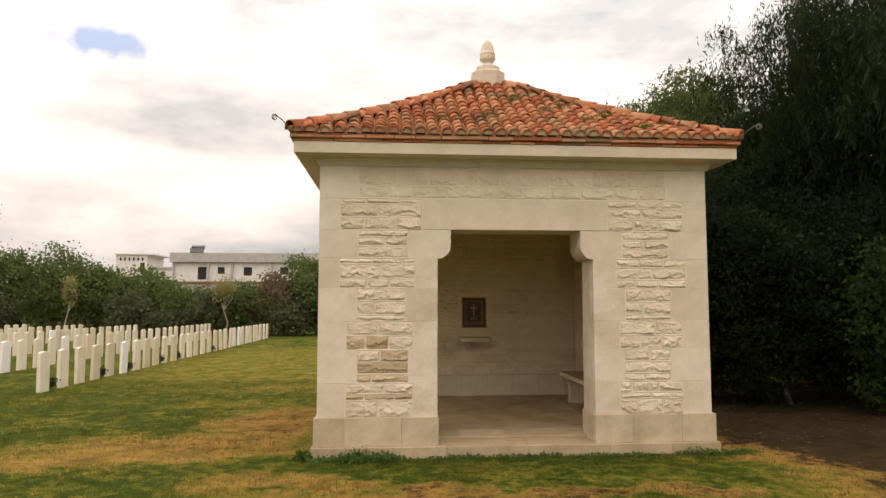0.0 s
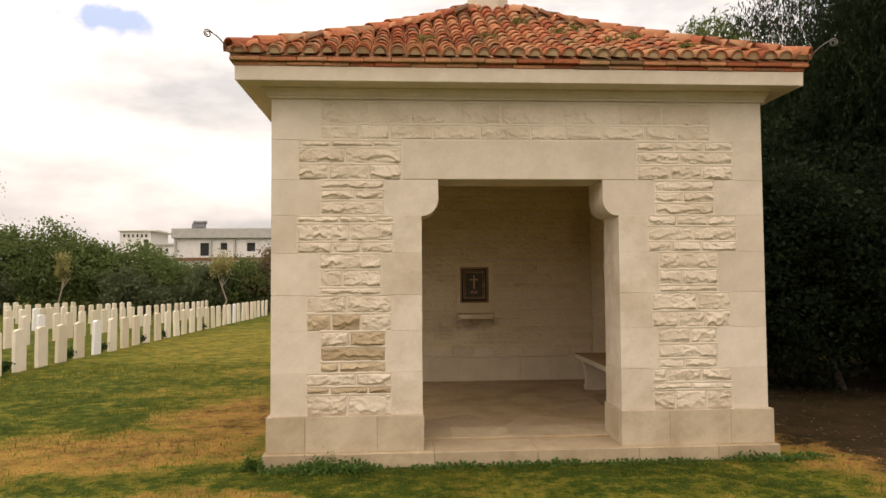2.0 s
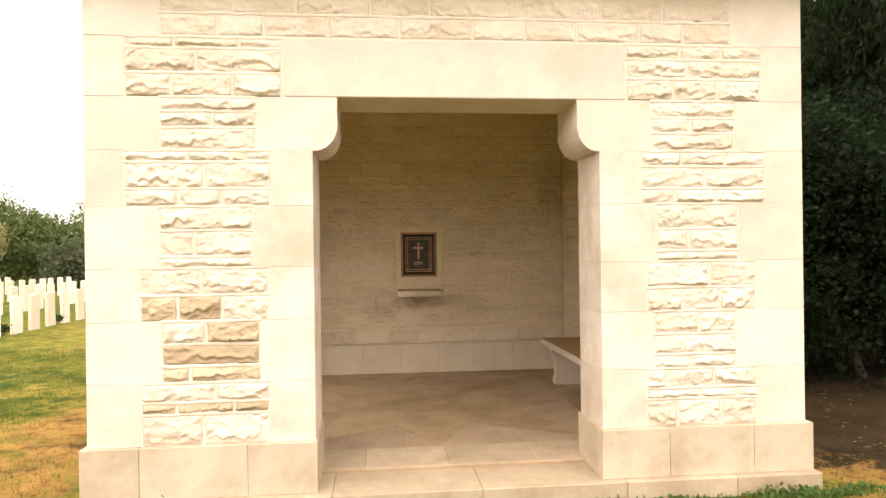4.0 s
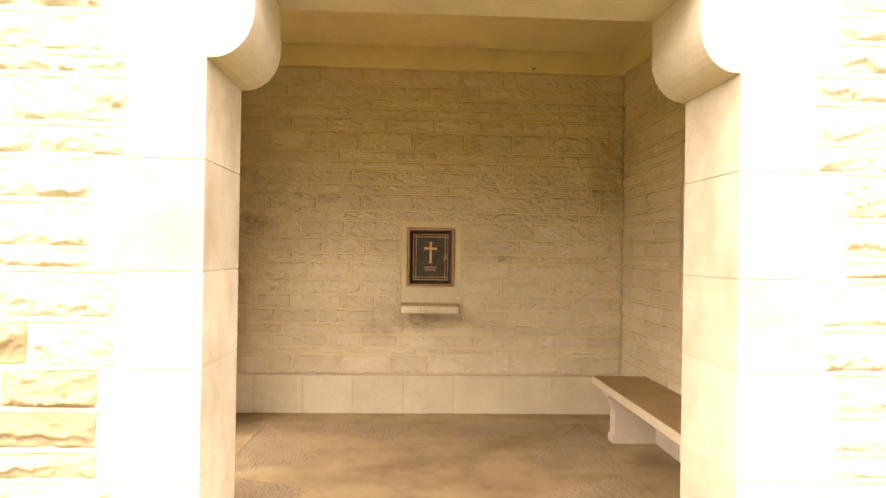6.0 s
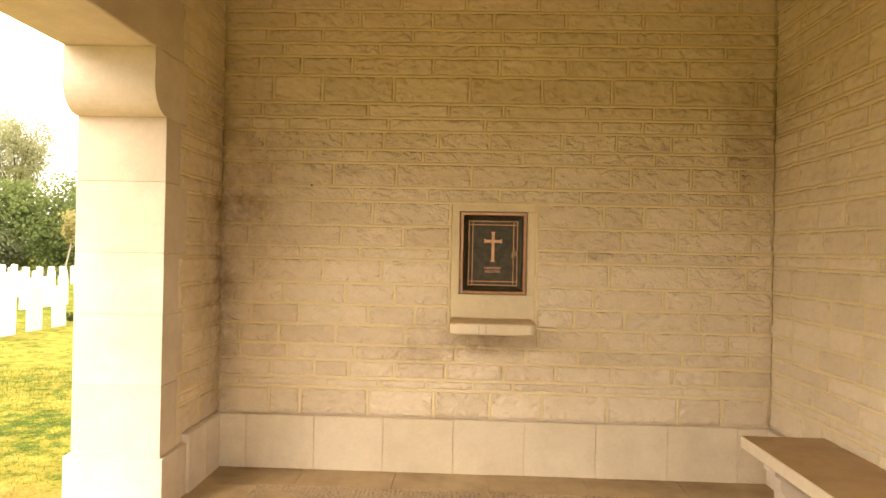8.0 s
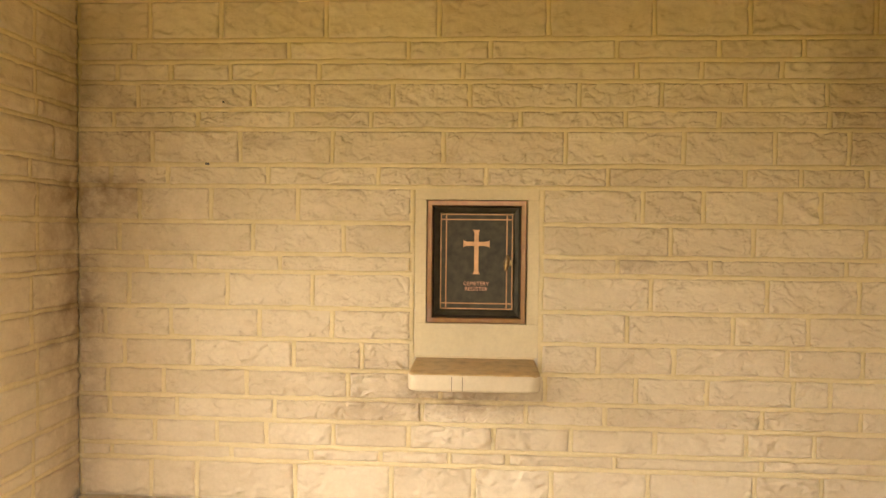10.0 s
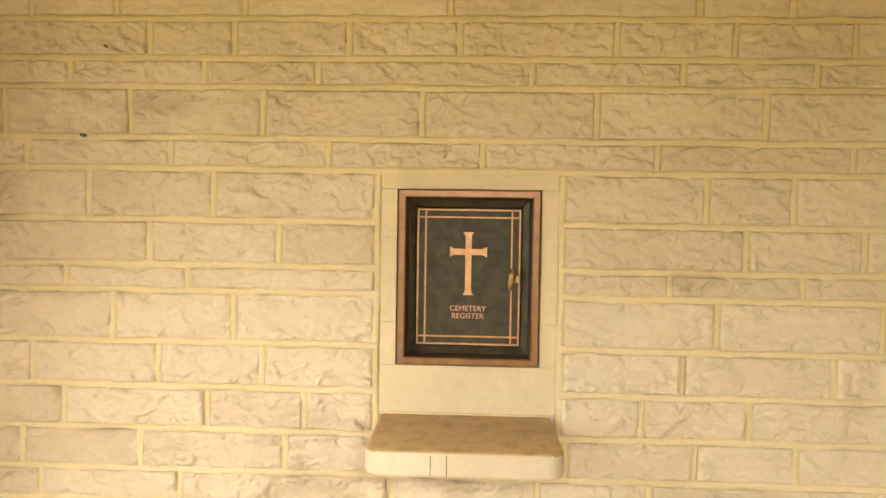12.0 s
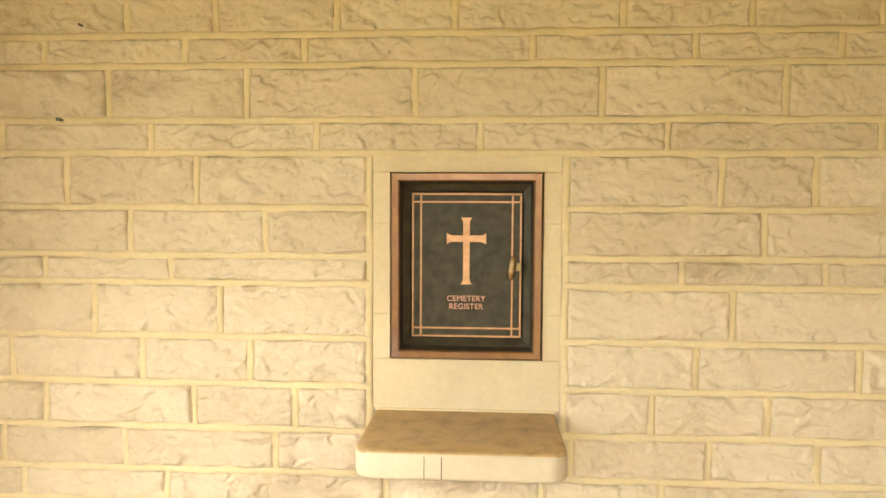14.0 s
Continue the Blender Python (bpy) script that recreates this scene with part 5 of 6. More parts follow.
def build_register():
    r = thing("register_cupboard", "dark bronze cemetery register cupboard with copper cross, set in the wall", "cupboard", (1.352, IB, 1.30))
    x0, x1, z0, z1 = 1.136, 1.569, 1.303, 1.841
    w = 0.024
    yf = IB - 0.012
    out = [(0.0, IB + 0.03), (0.0, yf + 0.003), (0.003, yf), (w - 0.004, yf - 0.001), (w, yf + 0.003), (w, IB + 0.055)]
    ring = [(x0, z0, 1, 1), (x1, z0, -1, 1), (x1, z1, -1, -1), (x0, z1, 1, -1)]
    v = [(x + sx * o, y, z + sz * o) for x, z, sx, sz in ring for o, y in out]
    n = len(out)
    f = [(k * n + i, ((k + 1) % 4) * n + i, ((k + 1) % 4) * n + i + 1, k * n + i + 1) for k in range(4) for i in range(n - 1)]
    child("outer_frame", mesh_of("outer_frame", v, f, BRONZE_FRAME), r, "worn reddish bronze frame")
    i0, i1, j0, j1 = x0 + w, x1 - w, z0 + w, z1 - w
    yd = IB + 0.045
    s = 0.028
    v, f = [], []
    for x, z, sx, sz in ((i0, j0, 1, 1), (i1, j0, -1, 1), (i1, j1, -1, -1), (i0, j1, 1, -1)):
        v += [(x, yf + 0.006, z), (x + sx * 0.006, IB + 0.03, z + sz * 0.006), (x + sx * s, yd, z + sz * s), (x + sx * s, yd + 0.03, z + sz * s)]
    for k in range(4):
        for q in range(3):
            f.append((k * 4 + q, ((k + 1) % 4) * 4 + q, ((k + 1) % 4) * 4 + q + 1, k * 4 + q + 1))
    child("reveal", mesh_of("reveal", v, f, BRONZE_DARK), r, "dark splayed reveal")
    d0, d1, e0, e1 = i0 + s, i1 - s, j0 + s, j1 - s
    door = block("door", r, d0 + 0.002, d1 - 0.002, yd - 0.006, yd + 0.02, e0 + 0.002, e1 - 0.002, BRONZE_DARK, 0.003, "dark patinated bronze door")
    door_y = yd - 0.006

    def inlay(name, a0, a1, b0, b1, mat=COPPER):
        vv, ff = chamfer_box(a0, a1, door_y - 0.0025, door_y + 0.001, b0, b1, 0.0008)
        ob = new(name, mesh_of(name, vv, ff, mat))
        ob.parent = door
        return ob
    t = 0.0055
    inlay("border_line", d0 + 0.003, d1 - 0.003, e1 - 0.010, e1 - 0.010 + t)
    inlay("border_line", d0 + 0.003, d1 - 0.003, e0 + 0.004, e0 + 0.004 + t)
    inlay("border_line", d0 + 0.003, d0 + 0.003 + t, e0 + 0.010, e1 - 0.011)
    inlay("border_line", d1 - 0.003 - t, d1 - 0.003, e0 + 0.010, e1 - 0.011)
    inlay("border_line", d0 + 0.009, d1 - 0.009, e1 - 0.033, e1 - 0.033 + t)
    inlay("border_line", d0 + 0.009, d1 - 0.009, e0 + 0.028, e0 + 0.028 + t)
    inlay("border_line", d0 + 0.027, d0 + 0.027 + t, e0 + 0.010, e1 - 0.011)
    inlay("border_line", d1 - 0.033, d1 - 0.033 + t, e0 + 0.010, e1 - 0.011)
    # cross with flared ends
    cx, cz = 1.352, 1.651
    h = 0.0095

    def arm(dx, dz, length):
        p = [(h, 0), (h, length - 0.014), (h + 0.003, length - 0.006), (h + 0.0075, length), (-h - 0.0075, length), (-h - 0.003, length - 0.006), (-h, length - 0.014), (-h, 0)]
        return [(cx + a * abs(dz) + b * dx, cz + a * abs(dx) + b * dz) for a, b in p]
    v, f = [], []
    for dx, dz, length in ((0, 1, 0.062), (0, -1, 0.135), (1, 0, 0.058), (-1, 0, 0.058)):
        o = arm(dx, dz, length)
        k = len(v)
        lift = 0.0042 if dz else 0.0038
        v += [(x, door_y - lift, z) for x, z in o] + [(x, door_y + 0.001, z) for x, z in o]
        f += [tuple(k + i for i in range(8))] + [(k + i, k + (i + 1) % 8, k + 8 + (i + 1) % 8, k + 8 + i) for i in range(8)]
    cross = new("cross", mesh_of("cross", v, f, COPPER))
    cross.parent = door
    tagged(cross, "polished copper cross with flared ends")
    for text, z in (("CEMETERY", 1.466), ("REGISTER", 1.4425)):
        cu = bpy.data.curves.new("lettering", "FONT")
        cu.body = text
        cu.size = 0.0235
        cu.extrude = 0.0012
        cu.align_x = "CENTER"
        cu.space_character = 1.02
        cu.materials.append(LETTER)
        ob = new("lettering", cu)
        ob.parent = door
        ob.matrix_basis = Matrix.Translation((1.352, door_y - 0.0012, z)) @ Matrix.Rotation(math.pi / 2, 4, "X")
        tagged(ob, "lettering " + text)
    # oval knob on a short stem, over a small latch plate
    bm = bmesh.new()
    bmesh.ops.create_uvsphere(bm, u_segments=16, v_segments=10, radius=1.0)
    bmesh.ops.scale(bm, vec=(0.0125, 0.011, 0.037), verts=bm.verts)
    bmesh.ops.rotate(bm, cent=(0, 0, 0), matrix=Matrix.Rotation(radians(8), 3, "Y"), verts=bm.verts)
    bmesh.ops.translate(bm, vec=(1.486, door_y - 0.022, 1.568), verts=bm.verts)
    me = bpy.data.meshes.new("knob")
    bm.to_mesh(me)
    bm.free()
    me.materials.append(HANDLE_BRASS)
    me.polygons.foreach_set("use_smooth", [True] * len(me.polygons))
    for name, me_ in (("knob", me), ("latch_plate", mesh_of("latch_plate", *chamfer_box(1.480, 1.513, door_y - 0.012, door_y + 0.001, 1.556, 1.581, 0.002), HANDLE_BRASS))):
        ob = new(name, me_)
        ob.parent = door
        tagged(ob, "dull brass " + name.replace("_", " "))


build_register()


def build_bench():
    b = thing("stone_bench", "cream stone bench with a worn brown seat on moulded supports", "bench", (2.92, CY, INFLOOR))
    v, f = chamfer_box(2.695, IR - 0.004, 8.98, 11.03, 0.540, 0.606, 0.006)
    worn_top(child("seat", mesh_of("seat", v, f, SHELF_STONE), b), BENCH_STONE)
    for y0, y1 in ((9.24, 9.37), (10.70, 10.83)):
        o = [(IR - 0.04, INFLOOR), (2.775, INFLOOR), (2.775, 0.19), (2.79, 0.205), (2.79, 0.395), (2.775, 0.41), (2.765, 0.44), (2.765, 0.475), (2.735, 0.495), (2.735, 0.539), (IR - 0.04, 0.539)]
        prism("support", o, "y", y0, y1, ASHLAR, b)


build_bench()


def build_pin(x, y, z, k=1.0):
    p = thing("iron_pin", "small rusty iron pin stuck in the wall joint", "pin", (x, y, z), group="iron pins")
    v, q = tube([(x, y + 0.02, z), (x, y - 0.018, z - 0.002)], [0.006 * k, 0.006 * k], 8)
    child("shank", mesh_of("shank", v, q + [tuple(range(15, 7, -1))], IRON, True), p)
    block("head", p, x - 0.011 * k, x + 0.011 * k, y - 0.022, y - 0.018, z - 0.008 * k, z + 0.006 * k, IRON, 0.001)


build_pin(0.152, IB, 1.996, 0.7)
build_pin(2.28, IB - 0.03, 3.335)
build_pin(0.226, IB - 0.006, 2.268, 0.4)


# ---- graves ----
def headstone_mesh(mat):
    w, t, h = 0.19, 0.038, 0.82
    out = [(-w, -0.12), (w, -0.12), (w, h - 0.03)]
    for k in range(1, 8):
        u = w * (1 - 2 * k / 8)
        out.append((u, h - 0.03 * (u / w) ** 2))
    out.append((-w, h - 0.03))
    n = len(out)
    c = 0.006
    v, f = [], []
    for x, s in ((-t, 1 - c / w), (-t + c, 1), (t - c, 1), (t, 1 - c / w)):
        for u, z in out:
            v.append((x, u * s, z - (c if s < 1 and z > 0.5 else 0)))
    for k in range(3):
        for i in range(n):
            f.append((k * n + i, k * n + (i + 1) % n, (k + 1) * n + (i + 1) % n, (k + 1) * n + i))
    f += [tuple(range(n))[::-1], tuple(3 * n + i for i in range(n))]
    return mesh_of("headstone", v, f, mat)


def build_graves():
    rng = random.Random(21)
    aged, clean = headstone_mesh(HEADSTONE), headstone_mesh(CLEAN_HEADSTONE)
    for row, (x, y0, n) in enumerate(((-7.15, 14.25, 30), (-10.3, 14.6, 30), (-13.5, 15.0, 30), (-16.7, 15.2, 31), (-19.9, 15.8, 31))):
        y = y0
        for k in range(n):
            white = (row, k) in ((0, 5), (1, 5), (1, 9), (2, 17), (0, 21), (2, 11))
            ob = new("headstone", clean if white else aged)
            yy = y + rng.gauss(0, 0.02)
            ob.matrix_basis = pose(x + 0.008 * (yy - 14) + rng.gauss(0, 0.015), yy, float(ground_z(yy)), rng.gauss(0, 0.5), rng.gauss(0, 0.8), rng.gauss(0, 1.2))
            tagged(ob, "clean bright white headstone standing in the lawn" if white else "weathered cream white headstone standing in the lawn", "headstone", "rows of headstones")
            y += 0.40 if row > 1 and k % 13 in (4, 5, 6) else 0.81


build_graves()


# ---- plants ----
def leaf_quads(c, size, rng, droop=0.0, slim=0.35):
    """Rhombic leaves at the points c."""
    n = len(c)
    d = rng.normal(size=(n, 3))
    d[:, 2] -= droop * 2.5
    d /= np.linalg.norm(d, axis=1)[:, None]
    w = np.cross(d, rng.normal(size=(n, 3)))
    w /= np.linalg.norm(w, axis=1)[:, None] + 1e-9
    s = size * rng.uniform(0.6, 1.3, n)[:, None]
    v = np.stack([c, c + d * s * 0.5 + w * s * slim, c + d * s, c + d * s * 0.5 - w * s * slim], 1).reshape(-1, 3)
    return v, np.arange(4 * n).reshape(n, 4)


def crown_points(rng, centre, radii, clumps, per, sigma, low=0.45, flat=0.7):
    """Points in uneven clumps through the outer part of an ellipsoid."""
    u = rng.normal(size=(clumps, 3))
    u /= np.linalg.norm(u, axis=1)[:, None]
    r = rng.uniform(low, 1.0, clumps) ** 0.7 * (1 + 0.22 * np.sin(u[:, 0] * 5 + u[:, 2] * 4 + centre[0]) + rng.normal(0, 0.06, clumps))
    r = np.minimum(r, 1.06)
    c = np.array(centre) + u * r[:, None] * np.array(radii)
    sg = sigma * rng.uniform(0.6, 1.4, clumps)
    p = np.repeat(c, per, 0) + rng.normal(size=(clumps * per, 3)) * np.repeat(sg, per)[:, None] * (1, 1, flat)
    return p, c


def trunk_mesh(rng, base, centre, radii, limbs, r0, mat):
    V, Q, n = [], [], 0
    fork = np.array(base) * 0.45 + np.array(centre) * 0.55
    fork[2] = base[2] + (centre[2] - base[2]) * 0.55

    def add(p, r):
        nonlocal n
        v, q = tube(p, r, 7)
        V.extend([tuple(x) for x in v])
        Q.extend([tuple(i + n for i in f) for f in q])
        n += len(v)
    mid = (np.array(base) + fork) / 2 + rng.normal(size=3) * (0.12, 0.12, 0)
    add([base, tuple(mid), tuple(fork)], [r0, r0 * 0.8, r0 * 0.65])
    for k in range(limbs):
        u = rng.normal(size=3)
        u /= np.linalg.norm(u)
        u[2] = abs(u[2]) * 0.7
        tip = np.array(centre) + u * np.array(radii) * 0.85
        m = fork * 0.5 + tip * 0.5 + rng.normal(size=3) * 0.15
        add([tuple(fork), tuple(m), tuple(tip)], [r0 * 0.5, r0 * 0.28, r0 * 0.08])
    return mesh_of("trunk", V, Q, mat, True)


def tree(name, label, category, seed, base, centre, radii, clumps, per, sigma, leaf, mat, limbs=7, r0=0.12, droop=0.0, slim=0.35, low=0.45, strands=0, bark=None, group="", strand_len=1.2, core=0, core_r=0.82):
    rng = np.random.default_rng(seed)
    t = thing(name, label, category, base, group=group)
    child("trunk", trunk_mesh(rng, base, centre, radii, limbs, r0, bark or BARK), t)
    p, c = crown_points(rng, centre, radii, clumps, per, sigma, low)
    if strands:
        pick = c[rng.integers(0, len(c), strands)] + rng.normal(size=(strands, 3)) * sigma
        k = 34
        s = np.tile(np.linspace(0, 1, k), strands)
        ln = np.repeat(rng.uniform(0.5, 1.0, strands) * strand_len, k)
        sway = np.repeat(rng.normal(size=(strands, 2)) * 0.22, k, 0)
        q = np.repeat(pick, k, 0)
        q[:, 2] -= s * ln
        q[:, 0] += sway[:, 0] * s * ln
        q[:, 1] += sway[:, 1] * s * ln
        q += rng.normal(size=q.shape) * 0.03
        p = np.concatenate([p, q])
    p = p[p[:, 2] > base[2] + 0.03]
    v, q = leaf_quads(p, leaf, rng, droop, slim)
    if core:
        g = rng.normal(size=(core, 3))
        g *= (rng.uniform(0, 1, core) ** 0.4 / np.linalg.norm(g, axis=1) * core_r)[:, None]
        g *= 1 + 0.18 * np.sin(g[:, :1] * 5 + g[:, 2:] * 4 + centre[0])
        cp = np.array(centre) + g * np.array(radii)
        cp = cp[cp[:, 2] > base[2] + leaf * 2.5]
        v2, q2 = leaf_quads(cp, leaf * 1.3, rng, droop, slim)
        v, q = np.concatenate([v, v2]), np.concatenate([q, q2 + len(v)])
    child("crown", big_mesh("crown", v, q, mat), t)
    return t


build_moss()

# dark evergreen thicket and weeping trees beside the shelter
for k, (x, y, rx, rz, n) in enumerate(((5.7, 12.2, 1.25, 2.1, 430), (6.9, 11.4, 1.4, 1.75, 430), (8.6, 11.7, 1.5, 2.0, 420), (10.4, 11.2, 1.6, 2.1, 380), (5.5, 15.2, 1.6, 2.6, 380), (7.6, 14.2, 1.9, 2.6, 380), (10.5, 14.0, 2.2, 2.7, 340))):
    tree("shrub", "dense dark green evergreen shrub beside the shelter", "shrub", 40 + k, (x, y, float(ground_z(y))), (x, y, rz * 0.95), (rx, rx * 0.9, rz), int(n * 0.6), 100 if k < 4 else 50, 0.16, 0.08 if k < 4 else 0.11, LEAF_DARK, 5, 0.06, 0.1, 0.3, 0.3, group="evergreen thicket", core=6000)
tree("shrub", "leafy green shrub at the edge of bare earth", "shrub", 60, (7.75, 9.9, -0.02), (7.75, 9.9, 1.5), (0.6, 0.6, 1.3), 110, 60, 0.15, 0.10, LEAF_SHRUB, 5, 0.05, 0.1, 0.3, 0.3)
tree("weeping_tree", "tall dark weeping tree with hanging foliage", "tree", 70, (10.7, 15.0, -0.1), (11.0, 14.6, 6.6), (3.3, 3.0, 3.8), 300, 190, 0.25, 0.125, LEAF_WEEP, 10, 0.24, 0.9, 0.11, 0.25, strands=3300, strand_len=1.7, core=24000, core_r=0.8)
# seed 71 stands out of view, added to shade the right-hand earth and pier
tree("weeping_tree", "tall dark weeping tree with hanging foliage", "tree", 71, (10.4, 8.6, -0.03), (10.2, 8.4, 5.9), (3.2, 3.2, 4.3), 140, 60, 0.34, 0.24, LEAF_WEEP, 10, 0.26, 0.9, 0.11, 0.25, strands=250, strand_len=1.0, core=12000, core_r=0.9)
tree("feathery_tree", "feathery green tree behind the shelter", "tree", 72, (9.8, 22.5, -0.14), (9.7, 22.0, 6.1), (2.3, 2.2, 3.6), 300, 130, 0.27, 0.21, LEAF_FEATHER, 9, 0.2, 0.5, 0.12, 0.05, strands=500, strand_len=0.9, core=16000, core_r=0.92)
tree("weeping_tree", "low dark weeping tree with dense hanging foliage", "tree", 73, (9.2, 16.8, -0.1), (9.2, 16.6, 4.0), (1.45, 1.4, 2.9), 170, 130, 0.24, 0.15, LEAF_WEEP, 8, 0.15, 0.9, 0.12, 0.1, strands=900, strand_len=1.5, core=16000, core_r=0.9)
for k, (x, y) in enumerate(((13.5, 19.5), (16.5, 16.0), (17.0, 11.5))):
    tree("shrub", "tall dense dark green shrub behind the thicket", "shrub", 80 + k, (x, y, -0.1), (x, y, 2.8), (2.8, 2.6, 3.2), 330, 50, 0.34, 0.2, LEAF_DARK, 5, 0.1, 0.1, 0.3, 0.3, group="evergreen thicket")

# hedge of wild shrubs closing the far side of the lawn
rng_h = random.Random(8)
for k, (x, h) in enumerate(((-52, 4.3), (-48, 4.1), (-44.3, 4.0), (-40.6, 4.0), (-37.2, 4.3), (-33.8, 4.0), (-30.4, 5.1), (-27.2, 5.2), (-24.2, 5.3), (-21.2, 5.1), (-18.6, 4.5), (-16.2, 3.9), (-13.8, 2.9), (-11.6, 2.7), (-9.3, 2.8), (-7.2, 3.4), (-4.8, 5.0), (-1.8, 5.0), (1.2, 5.0), (4.6, 5.0), (8.5, 5.2), (13, 5.4), (18, 5.4))):
    y = 43.5 + rng_h.uniform(-0.8, 1.2)
    brown = k in (14, 15)
    tree("shrub", "brown half-dry shrub in the far hedge" if brown else "bushy dark green shrub in the far hedge", "shrub", 100 + k, (x, y, -0.34), (x, y, h / 2 - 0.2), (2.2, 1.8, h / 2 + 0.1), 180, 46 if 5 < k < 18 else 20, 0.32, 0.16 if 5 < k < 18 else 0.24, LEAF_DRY if k == 15 else LEAF_HEDGE, 5, 0.12, 0.05, 0.36, 0.35, group="far hedge", core=3600 if 5 < k < 18 else 1200, core_r=1.0)
for k, (x, h) in enumerate(((-23.4, 2.4), (-15.6, 2.5), (-11.0, 2.9), (-6.2, 2.2), (-13.6, 1.5), (-29.5, 2.3), (-36.0, 2.6))):
    tree("shrub", "olive grey bush in front of the far hedge", "shrub", 140 + k, (x, 41.2, -0.32), (x, 41.2, h / 2 - 0.3), (1.3, 1.0, h / 2), 110, 34, 0.24, 0.2, LEAF_OLIVE, 4, 0.05, 0.05, 0.34, 0.35, group="far hedge")
tree("young_tree", "slender young tree with sparse yellowish leaves", "tree", 160, (-18.7, 40.2, -0.3), (-18.6, 40.2, 2.35), (0.26, 0.26, 0.85), 50, 30, 0.13, 0.13, LEAF_YOUNG, 4, 0.05, 0.0, 0.3, 0.2, bark=YOUNG_BARK)
tree("young_tree", "slender young tree with a spreading sparse yellowish crown", "tree", 161, (-9.9, 40.2, -0.3), (-9.9, 40.2, 2.45), (0.5, 0.5, 0.7), 60, 28, 0.15, 0.13, LEAF_YOUNG, 4, 0.055, 0.0, 0.3, 0.2, bark=YOUNG_BARK)
tree("tall_tree", "tall loose-crowned tree far beyond the hedge", "tree", 162, (-68.0, 107.7, -0.6), (-68.0, 107.7, 14.8), (5.4, 4.6, 6.6), 170, 90, 0.9, 0.42, LEAF_PALE, 9, 0.4, 0.5, 0.2, 0.25)


def build_weeds():
    V, Q, n = [], [], 0
    for k, (x, y, r, h, m) in enumerate(((-0.45, 7.62, 0.32, 0.11, 750), (-0.15, 7.62, 0.25, 0.07, 400), (-1.08, 7.95, 0.12, 0.12, 220), (0.7, 7.66, 0.5, 0.03, 250), (1.6, 7.66, 0.6, 0.03, 300), (2.6, 7.66, 0.5, 0.03, 250), (3.55, 7.64, 0.35, 0.06, 350), (4.0, 7.7, 0.25, 0.05, 200), (-0.8, 7.62, 0.2, 0.05, 200))):
        rng = np.random.default_rng(200 + k)
        p = rng.normal(size=(m, 3)) * (r * 0.5, 0.055, 1)
        p[:, 2] = np.abs(rng.normal(size=m)) * h * 0.5 * np.exp(-(p[:, 0] / r) ** 2) + 0.005
        p += (x, y, -0.02)
        p[:, 1] = np.minimum(p[:, 1], 7.70)
        v, q = leaf_quads(p, 0.033, rng, -0.3, 0.4)
        V.append(v)
        Q.append(q + n)
        n += len(v)
    ob = new("weeds", big_mesh("weeds", np.concatenate(V), np.concatenate(Q), LEAF_WEED))
    tagged(ob, "low green weeds growing against the stone step", "weeds", kind="stuff")


build_weeds()


def build_litter():
    """Dry leaves and twigs lying on the bare earth below the trees."""
    rng = np.random.default_rng(91)
    m = 1000
    c = np.stack([rng.uniform(4.0, 9.0, m), rng.uniform(6.2, 11.2, m), np.zeros(m)], -1)
    c = c[vnoise(c[:, 0] * 1.3, c[:, 1] * 1.3, 8.0) > -0.12]
    c[:, 2] = -0.005
    v, q = leaf_quads(c, 0.05, rng, 0.0, 0.2)
    v[:, 2] = np.clip(-0.005 + (v[:, 2] + 0.005) * 0.25, -0.012, 0.03)
    ob = new("leaf_litter", big_mesh("leaf_litter", v, q, LEAF_DRY))
    tagged(ob, "dry brown leaves scattered on the bare earth", "leaf litter", kind="stuff")


build_litter()


def build_border_plants():
    rng = np.random.default_rng(77)
    V, Q, n = [], [], 0
    for k in range(6):
        y = 14.65 + 0.81 * (k * 5 % 17)
        c = rng.normal(size=(110, 3)) * (0.04, 0.06, 0.045) + (-7.14 + 0.008 * (y - 14), y, float(ground_z(y)) + 0.14)
        c = c[c[:, 2] > float(ground_z(y))]
        v, q = leaf_quads(c, 0.07, rng, -0.2, 0.3)
        V.append(v)
        Q.append(q + n)
        n += len(v)
    ob = new("border_plants", big_mesh("border_plants", np.concatenate(V), np.concatenate(Q), LEAF_SHRUB))
    tagged(ob, "small dark border plants growing between headstones", "plants", kind="stuff")


build_border_plants()


def patch_amount(x, y):
    a = np.zeros_like(x)
    wx, wy = x + 0.9 * vnoise(x * 1.2, y * 1.2, 5.0), y + 0.9 * vnoise(x * 1.2, y * 1.2, 6.0)
    for px, py, rx, ry, k in PATCHES:
        d = np.hypot((wx - px) / rx, (wy - py) / ry)
        a = np.maximum(a, k * np.clip((1.2 - d) / 0.7, 0, 1))
    return a


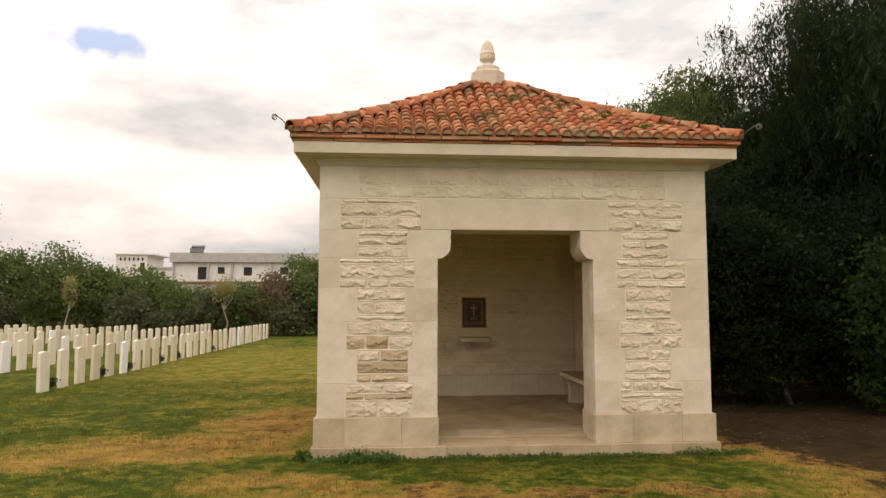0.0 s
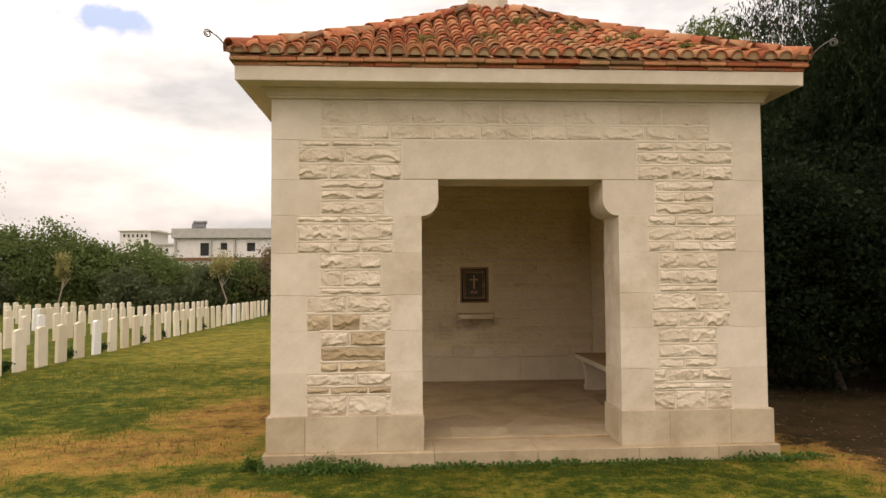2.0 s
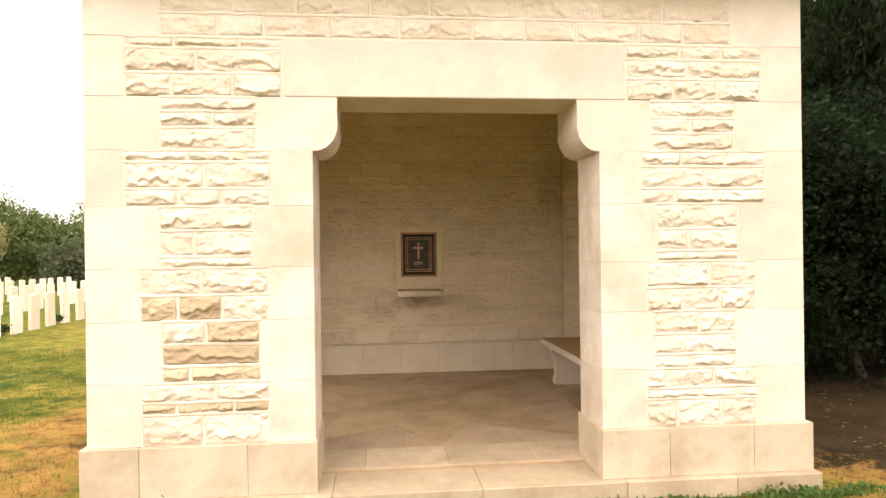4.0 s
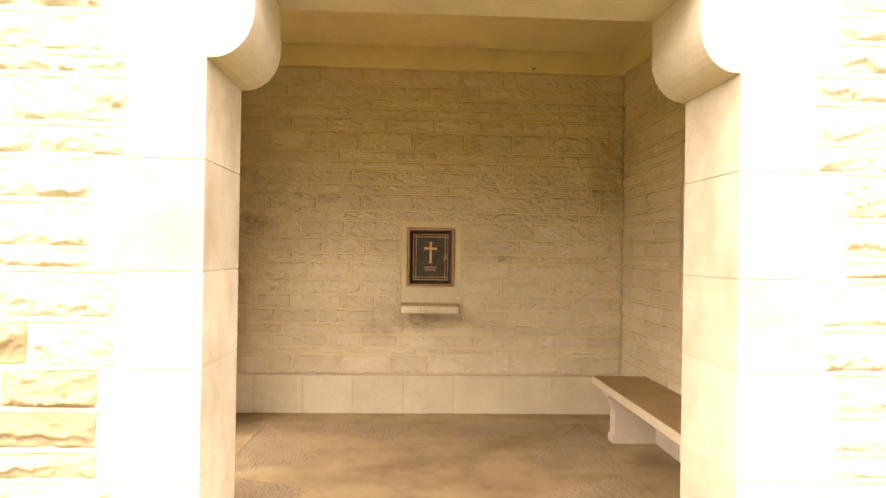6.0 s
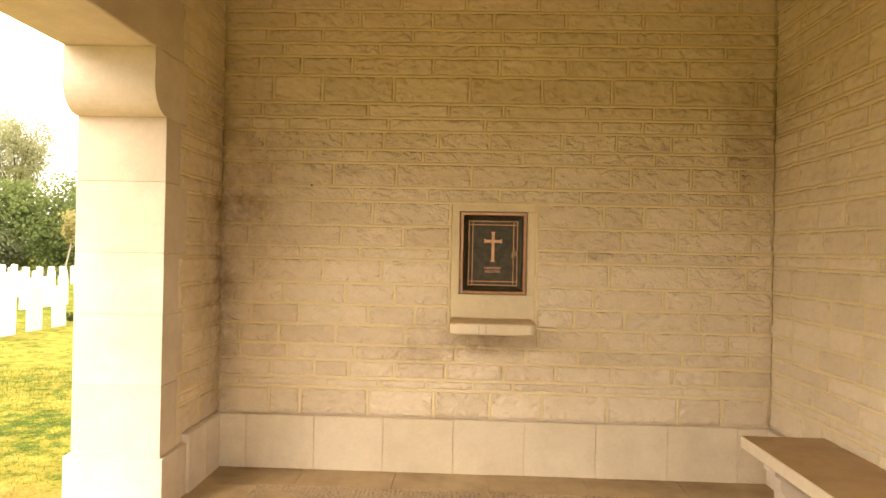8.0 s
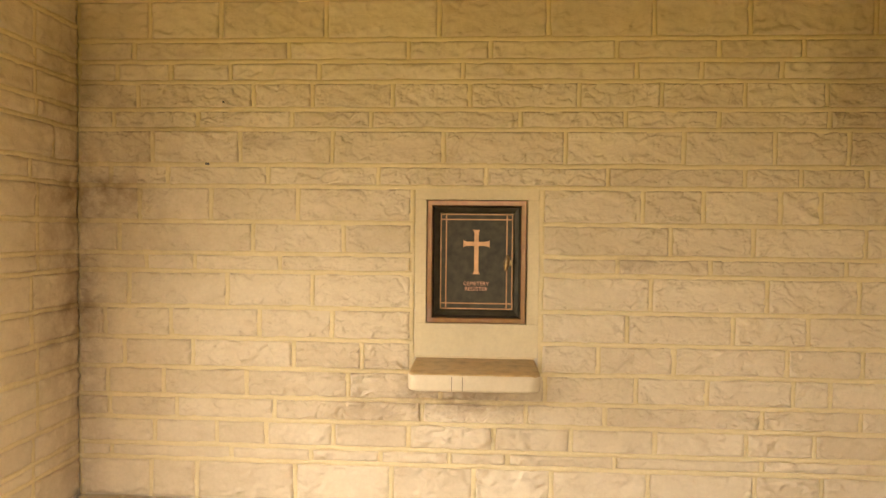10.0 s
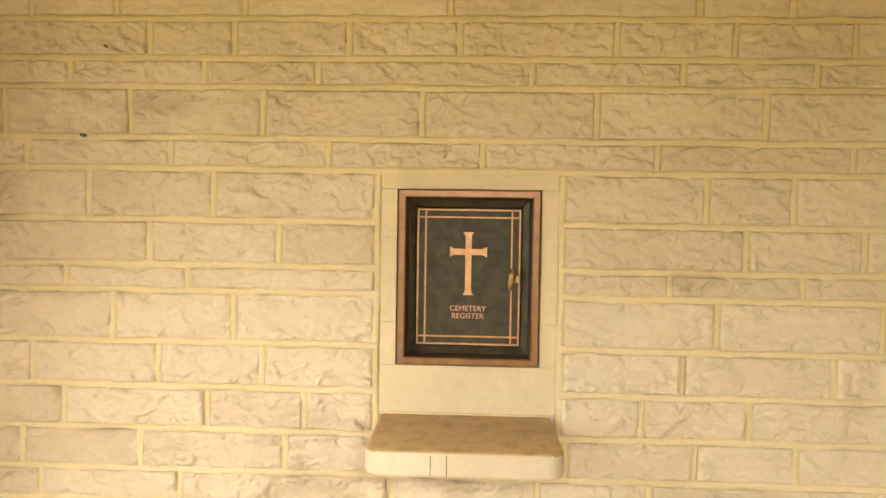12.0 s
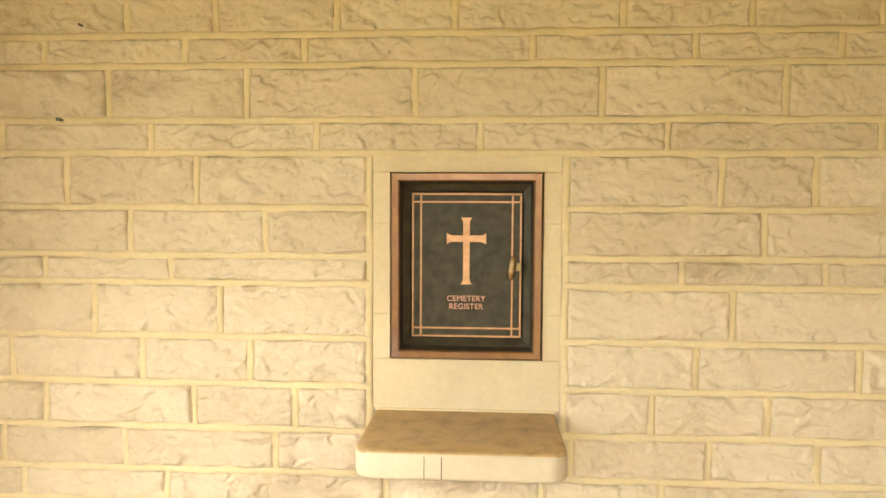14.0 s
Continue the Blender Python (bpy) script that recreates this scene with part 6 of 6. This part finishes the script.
def build_grass():
    rng = np.random.default_rng(12)
    n = 210000
    x = rng.uniform(-8.5, 6.5, n)
    y = 4.6 + 11.5 * rng.uniform(0, 1, n) ** 1.25
    keep = ~((x > -1.02) & (x < 3.82) & (y > 7.70) & (y < 12.5)) & (rng.uniform(0, 1, n) > 0.9 * patch_amount(x, y))
    tuft = fbm(x * 1.6, y * 1.6, 2.0, 3)
    keep &= rng.uniform(-0.5, 0.6, n) < tuft + 0.45
    x, y, tuft = x[keep], y[keep], tuft[keep]
    m = len(x)
    h = rng.uniform(0.018, 0.042, m) * (1 + 0.5 * tuft)
    a = rng.uniform(0, math.pi, m)
    lean = rng.normal(size=(m, 2)) * 0.016
    z = ground_z(y) + 0.0
    w = rng.uniform(0.0022, 0.0045, m)
    p0 = np.stack([x - w * np.cos(a), y - w * np.sin(a), z - 0.01], -1)
    p1 = np.stack([x + w * np.cos(a), y + w * np.sin(a), z - 0.01], -1)
    p2 = np.stack([x + lean[:, 0], y + lean[:, 1], z + h], -1)
    v = np.stack([p0, p1, p2], 1).reshape(-1, 3)
    ob = new("grass", big_mesh("grass", v, np.arange(3 * m).reshape(m, 3), GRASS))
    tagged(ob, "short mown green grass blades on the lawn", "grass", kind="stuff")


build_grass()


# ---- distant buildings ----
def build_house():
    y = 65.0
    h = thing("house", "flat-roofed white unfinished house beyond the hedge", "house", (-13, y, -0.34))
    x0, x1, top = -20.8, -3.5, 5.42
    holes = [(-18.45, -17.63, 3.8, 5.0), (-16.6, -15.95, 4.35, 5.0), (-14.2, -13.4, 4.2, 5.0), (-10.8, -10.0, 4.3, 5.0)]
    bx, e = [], x0
    for a, b, c, d in holes:
        bx += [(e, a, y, y + 0.25, -0.7, top), (a, b, y, y + 0.25, -0.7, c), (a, b, y, y + 0.25, d, top)]
        e = b
    bx.append((e, x1, y, y + 0.25, -0.7, top))
    bx += [(x0, x0 + 0.25, y + 0.25, y + 9, -0.7, top), (x1 - 0.25, x1, y + 0.25, y + 9, -0.7, top), (x0 + 0.25, x1 - 0.25, y + 8.75, y + 9, -0.7, top)]
    for box in bx:
        child("wall", boxes_mesh("wall", [box], RENDER_WHITE, 0.002), h)
    child("roof", boxes_mesh("roof", [(x0 - 0.15, x1, y - 0.35, y + 9.2, 5.43, 6.34)], CONCRETE, 0.02), h, "grey concrete parapet roof")
    for a, b, c, d in holes:
        child("window", boxes_mesh("window", [(a, b, y + 0.2, y + 0.23, c, d)], DARK_GLASS, 0.002), h, "dark empty opening")
    for x in (-20.75, -17.55, -15.35, -11.6):
        child("column", boxes_mesh("column", [(x, x + 0.16, y - 0.22, y - 0.06, -0.7, 5.42)], CONCRETE, 0.01), h)
    child("balcony_edge", boxes_mesh("balcony_edge", [(x0, x1, y - 0.5, y - 0.23, 3.35, 3.62)], TILE, 0.01), h, "reddish brick edge")
    t = thing("water_heater", "grey solar water heater on the flat house roof", "water heater", (-19.8, y + 1, 6.34))
    for x in (-19.2, -18.3):
        child("leg", boxes_mesh("leg", [(x, x + 0.1, y + 0.9, y + 1.0, 6.34, 6.82)], GREY_METAL), t)
    v, q = tube([(-19.3, y + 0.95, 6.97), (-18.1, y + 0.95, 6.97)], [0.17, 0.17], 12)
    child("tank", mesh_of("tank", v, q + [tuple(range(12)), tuple(range(23, 11, -1))], GREY_METAL, True), t)
    child("panel", mesh_of("panel", [(-19.4, y + 0.7, 6.87), (-18.2, y + 0.7, 6.87), (-17.9, y - 0.4, 6.38), (-19.1, y - 0.4, 6.38), (-19.4, y + 0.74, 6.83), (-18.2, y + 0.74, 6.83), (-17.9, y - 0.36, 6.34), (-19.1, y - 0.36, 6.34)],
                           [(0, 1, 2, 3), (7, 6, 5, 4), (0, 4, 5, 1), (1, 5, 6, 2), (2, 6, 7, 3), (3, 7, 4, 0)], DARK_GLASS), t)


build_house()


def build_far_block():
    y = 85.0
    h = thing("far_building", "white flat-roofed building with a row of small windows", "building", (-30, y, -0.34))
    child("wall", boxes_mesh("wall", [(-33.9, -30.2, y, y + 6, -0.7, 7.45)], RENDER_WHITE, 0.01), h)
    child("roof", boxes_mesh("roof", [(-34.05, -29.2, y - 0.2, y + 6.2, 7.46, 7.62)], RENDER_WHITE, 0.01), h)
    child("side_wing", boxes_mesh("side_wing", [(-30.15, -27.2, y + 0.5, y + 5, -0.7, 5.75)], RENDER_WHITE, 0.01), h)
    child("parapet", boxes_mesh("parapet", [(-30.18, -27.1, y + 0.3, y + 5.2, 5.76, 6.0)], CONCRETE, 0.01), h)
    for k in range(6):
        x = -33.45 + 0.52 * k
        child("window", boxes_mesh("window", [(x, x + 0.22, y - 0.03, y + 0.05, 6.75, 7.12)], DARK_GLASS, 0.002), h)
    child("window", boxes_mesh("window", [(-31.0, -30.5, y - 0.03, y + 0.05, 5.3, 6.5)], DARK_GLASS, 0.002), h)
    for x in (-29.3, -28.6):
        child("window", boxes_mesh("window", [(x, x + 0.3, y + 0.47, y + 0.55, 5.0, 5.4)], DARK_GLASS, 0.002), h)


build_far_block()
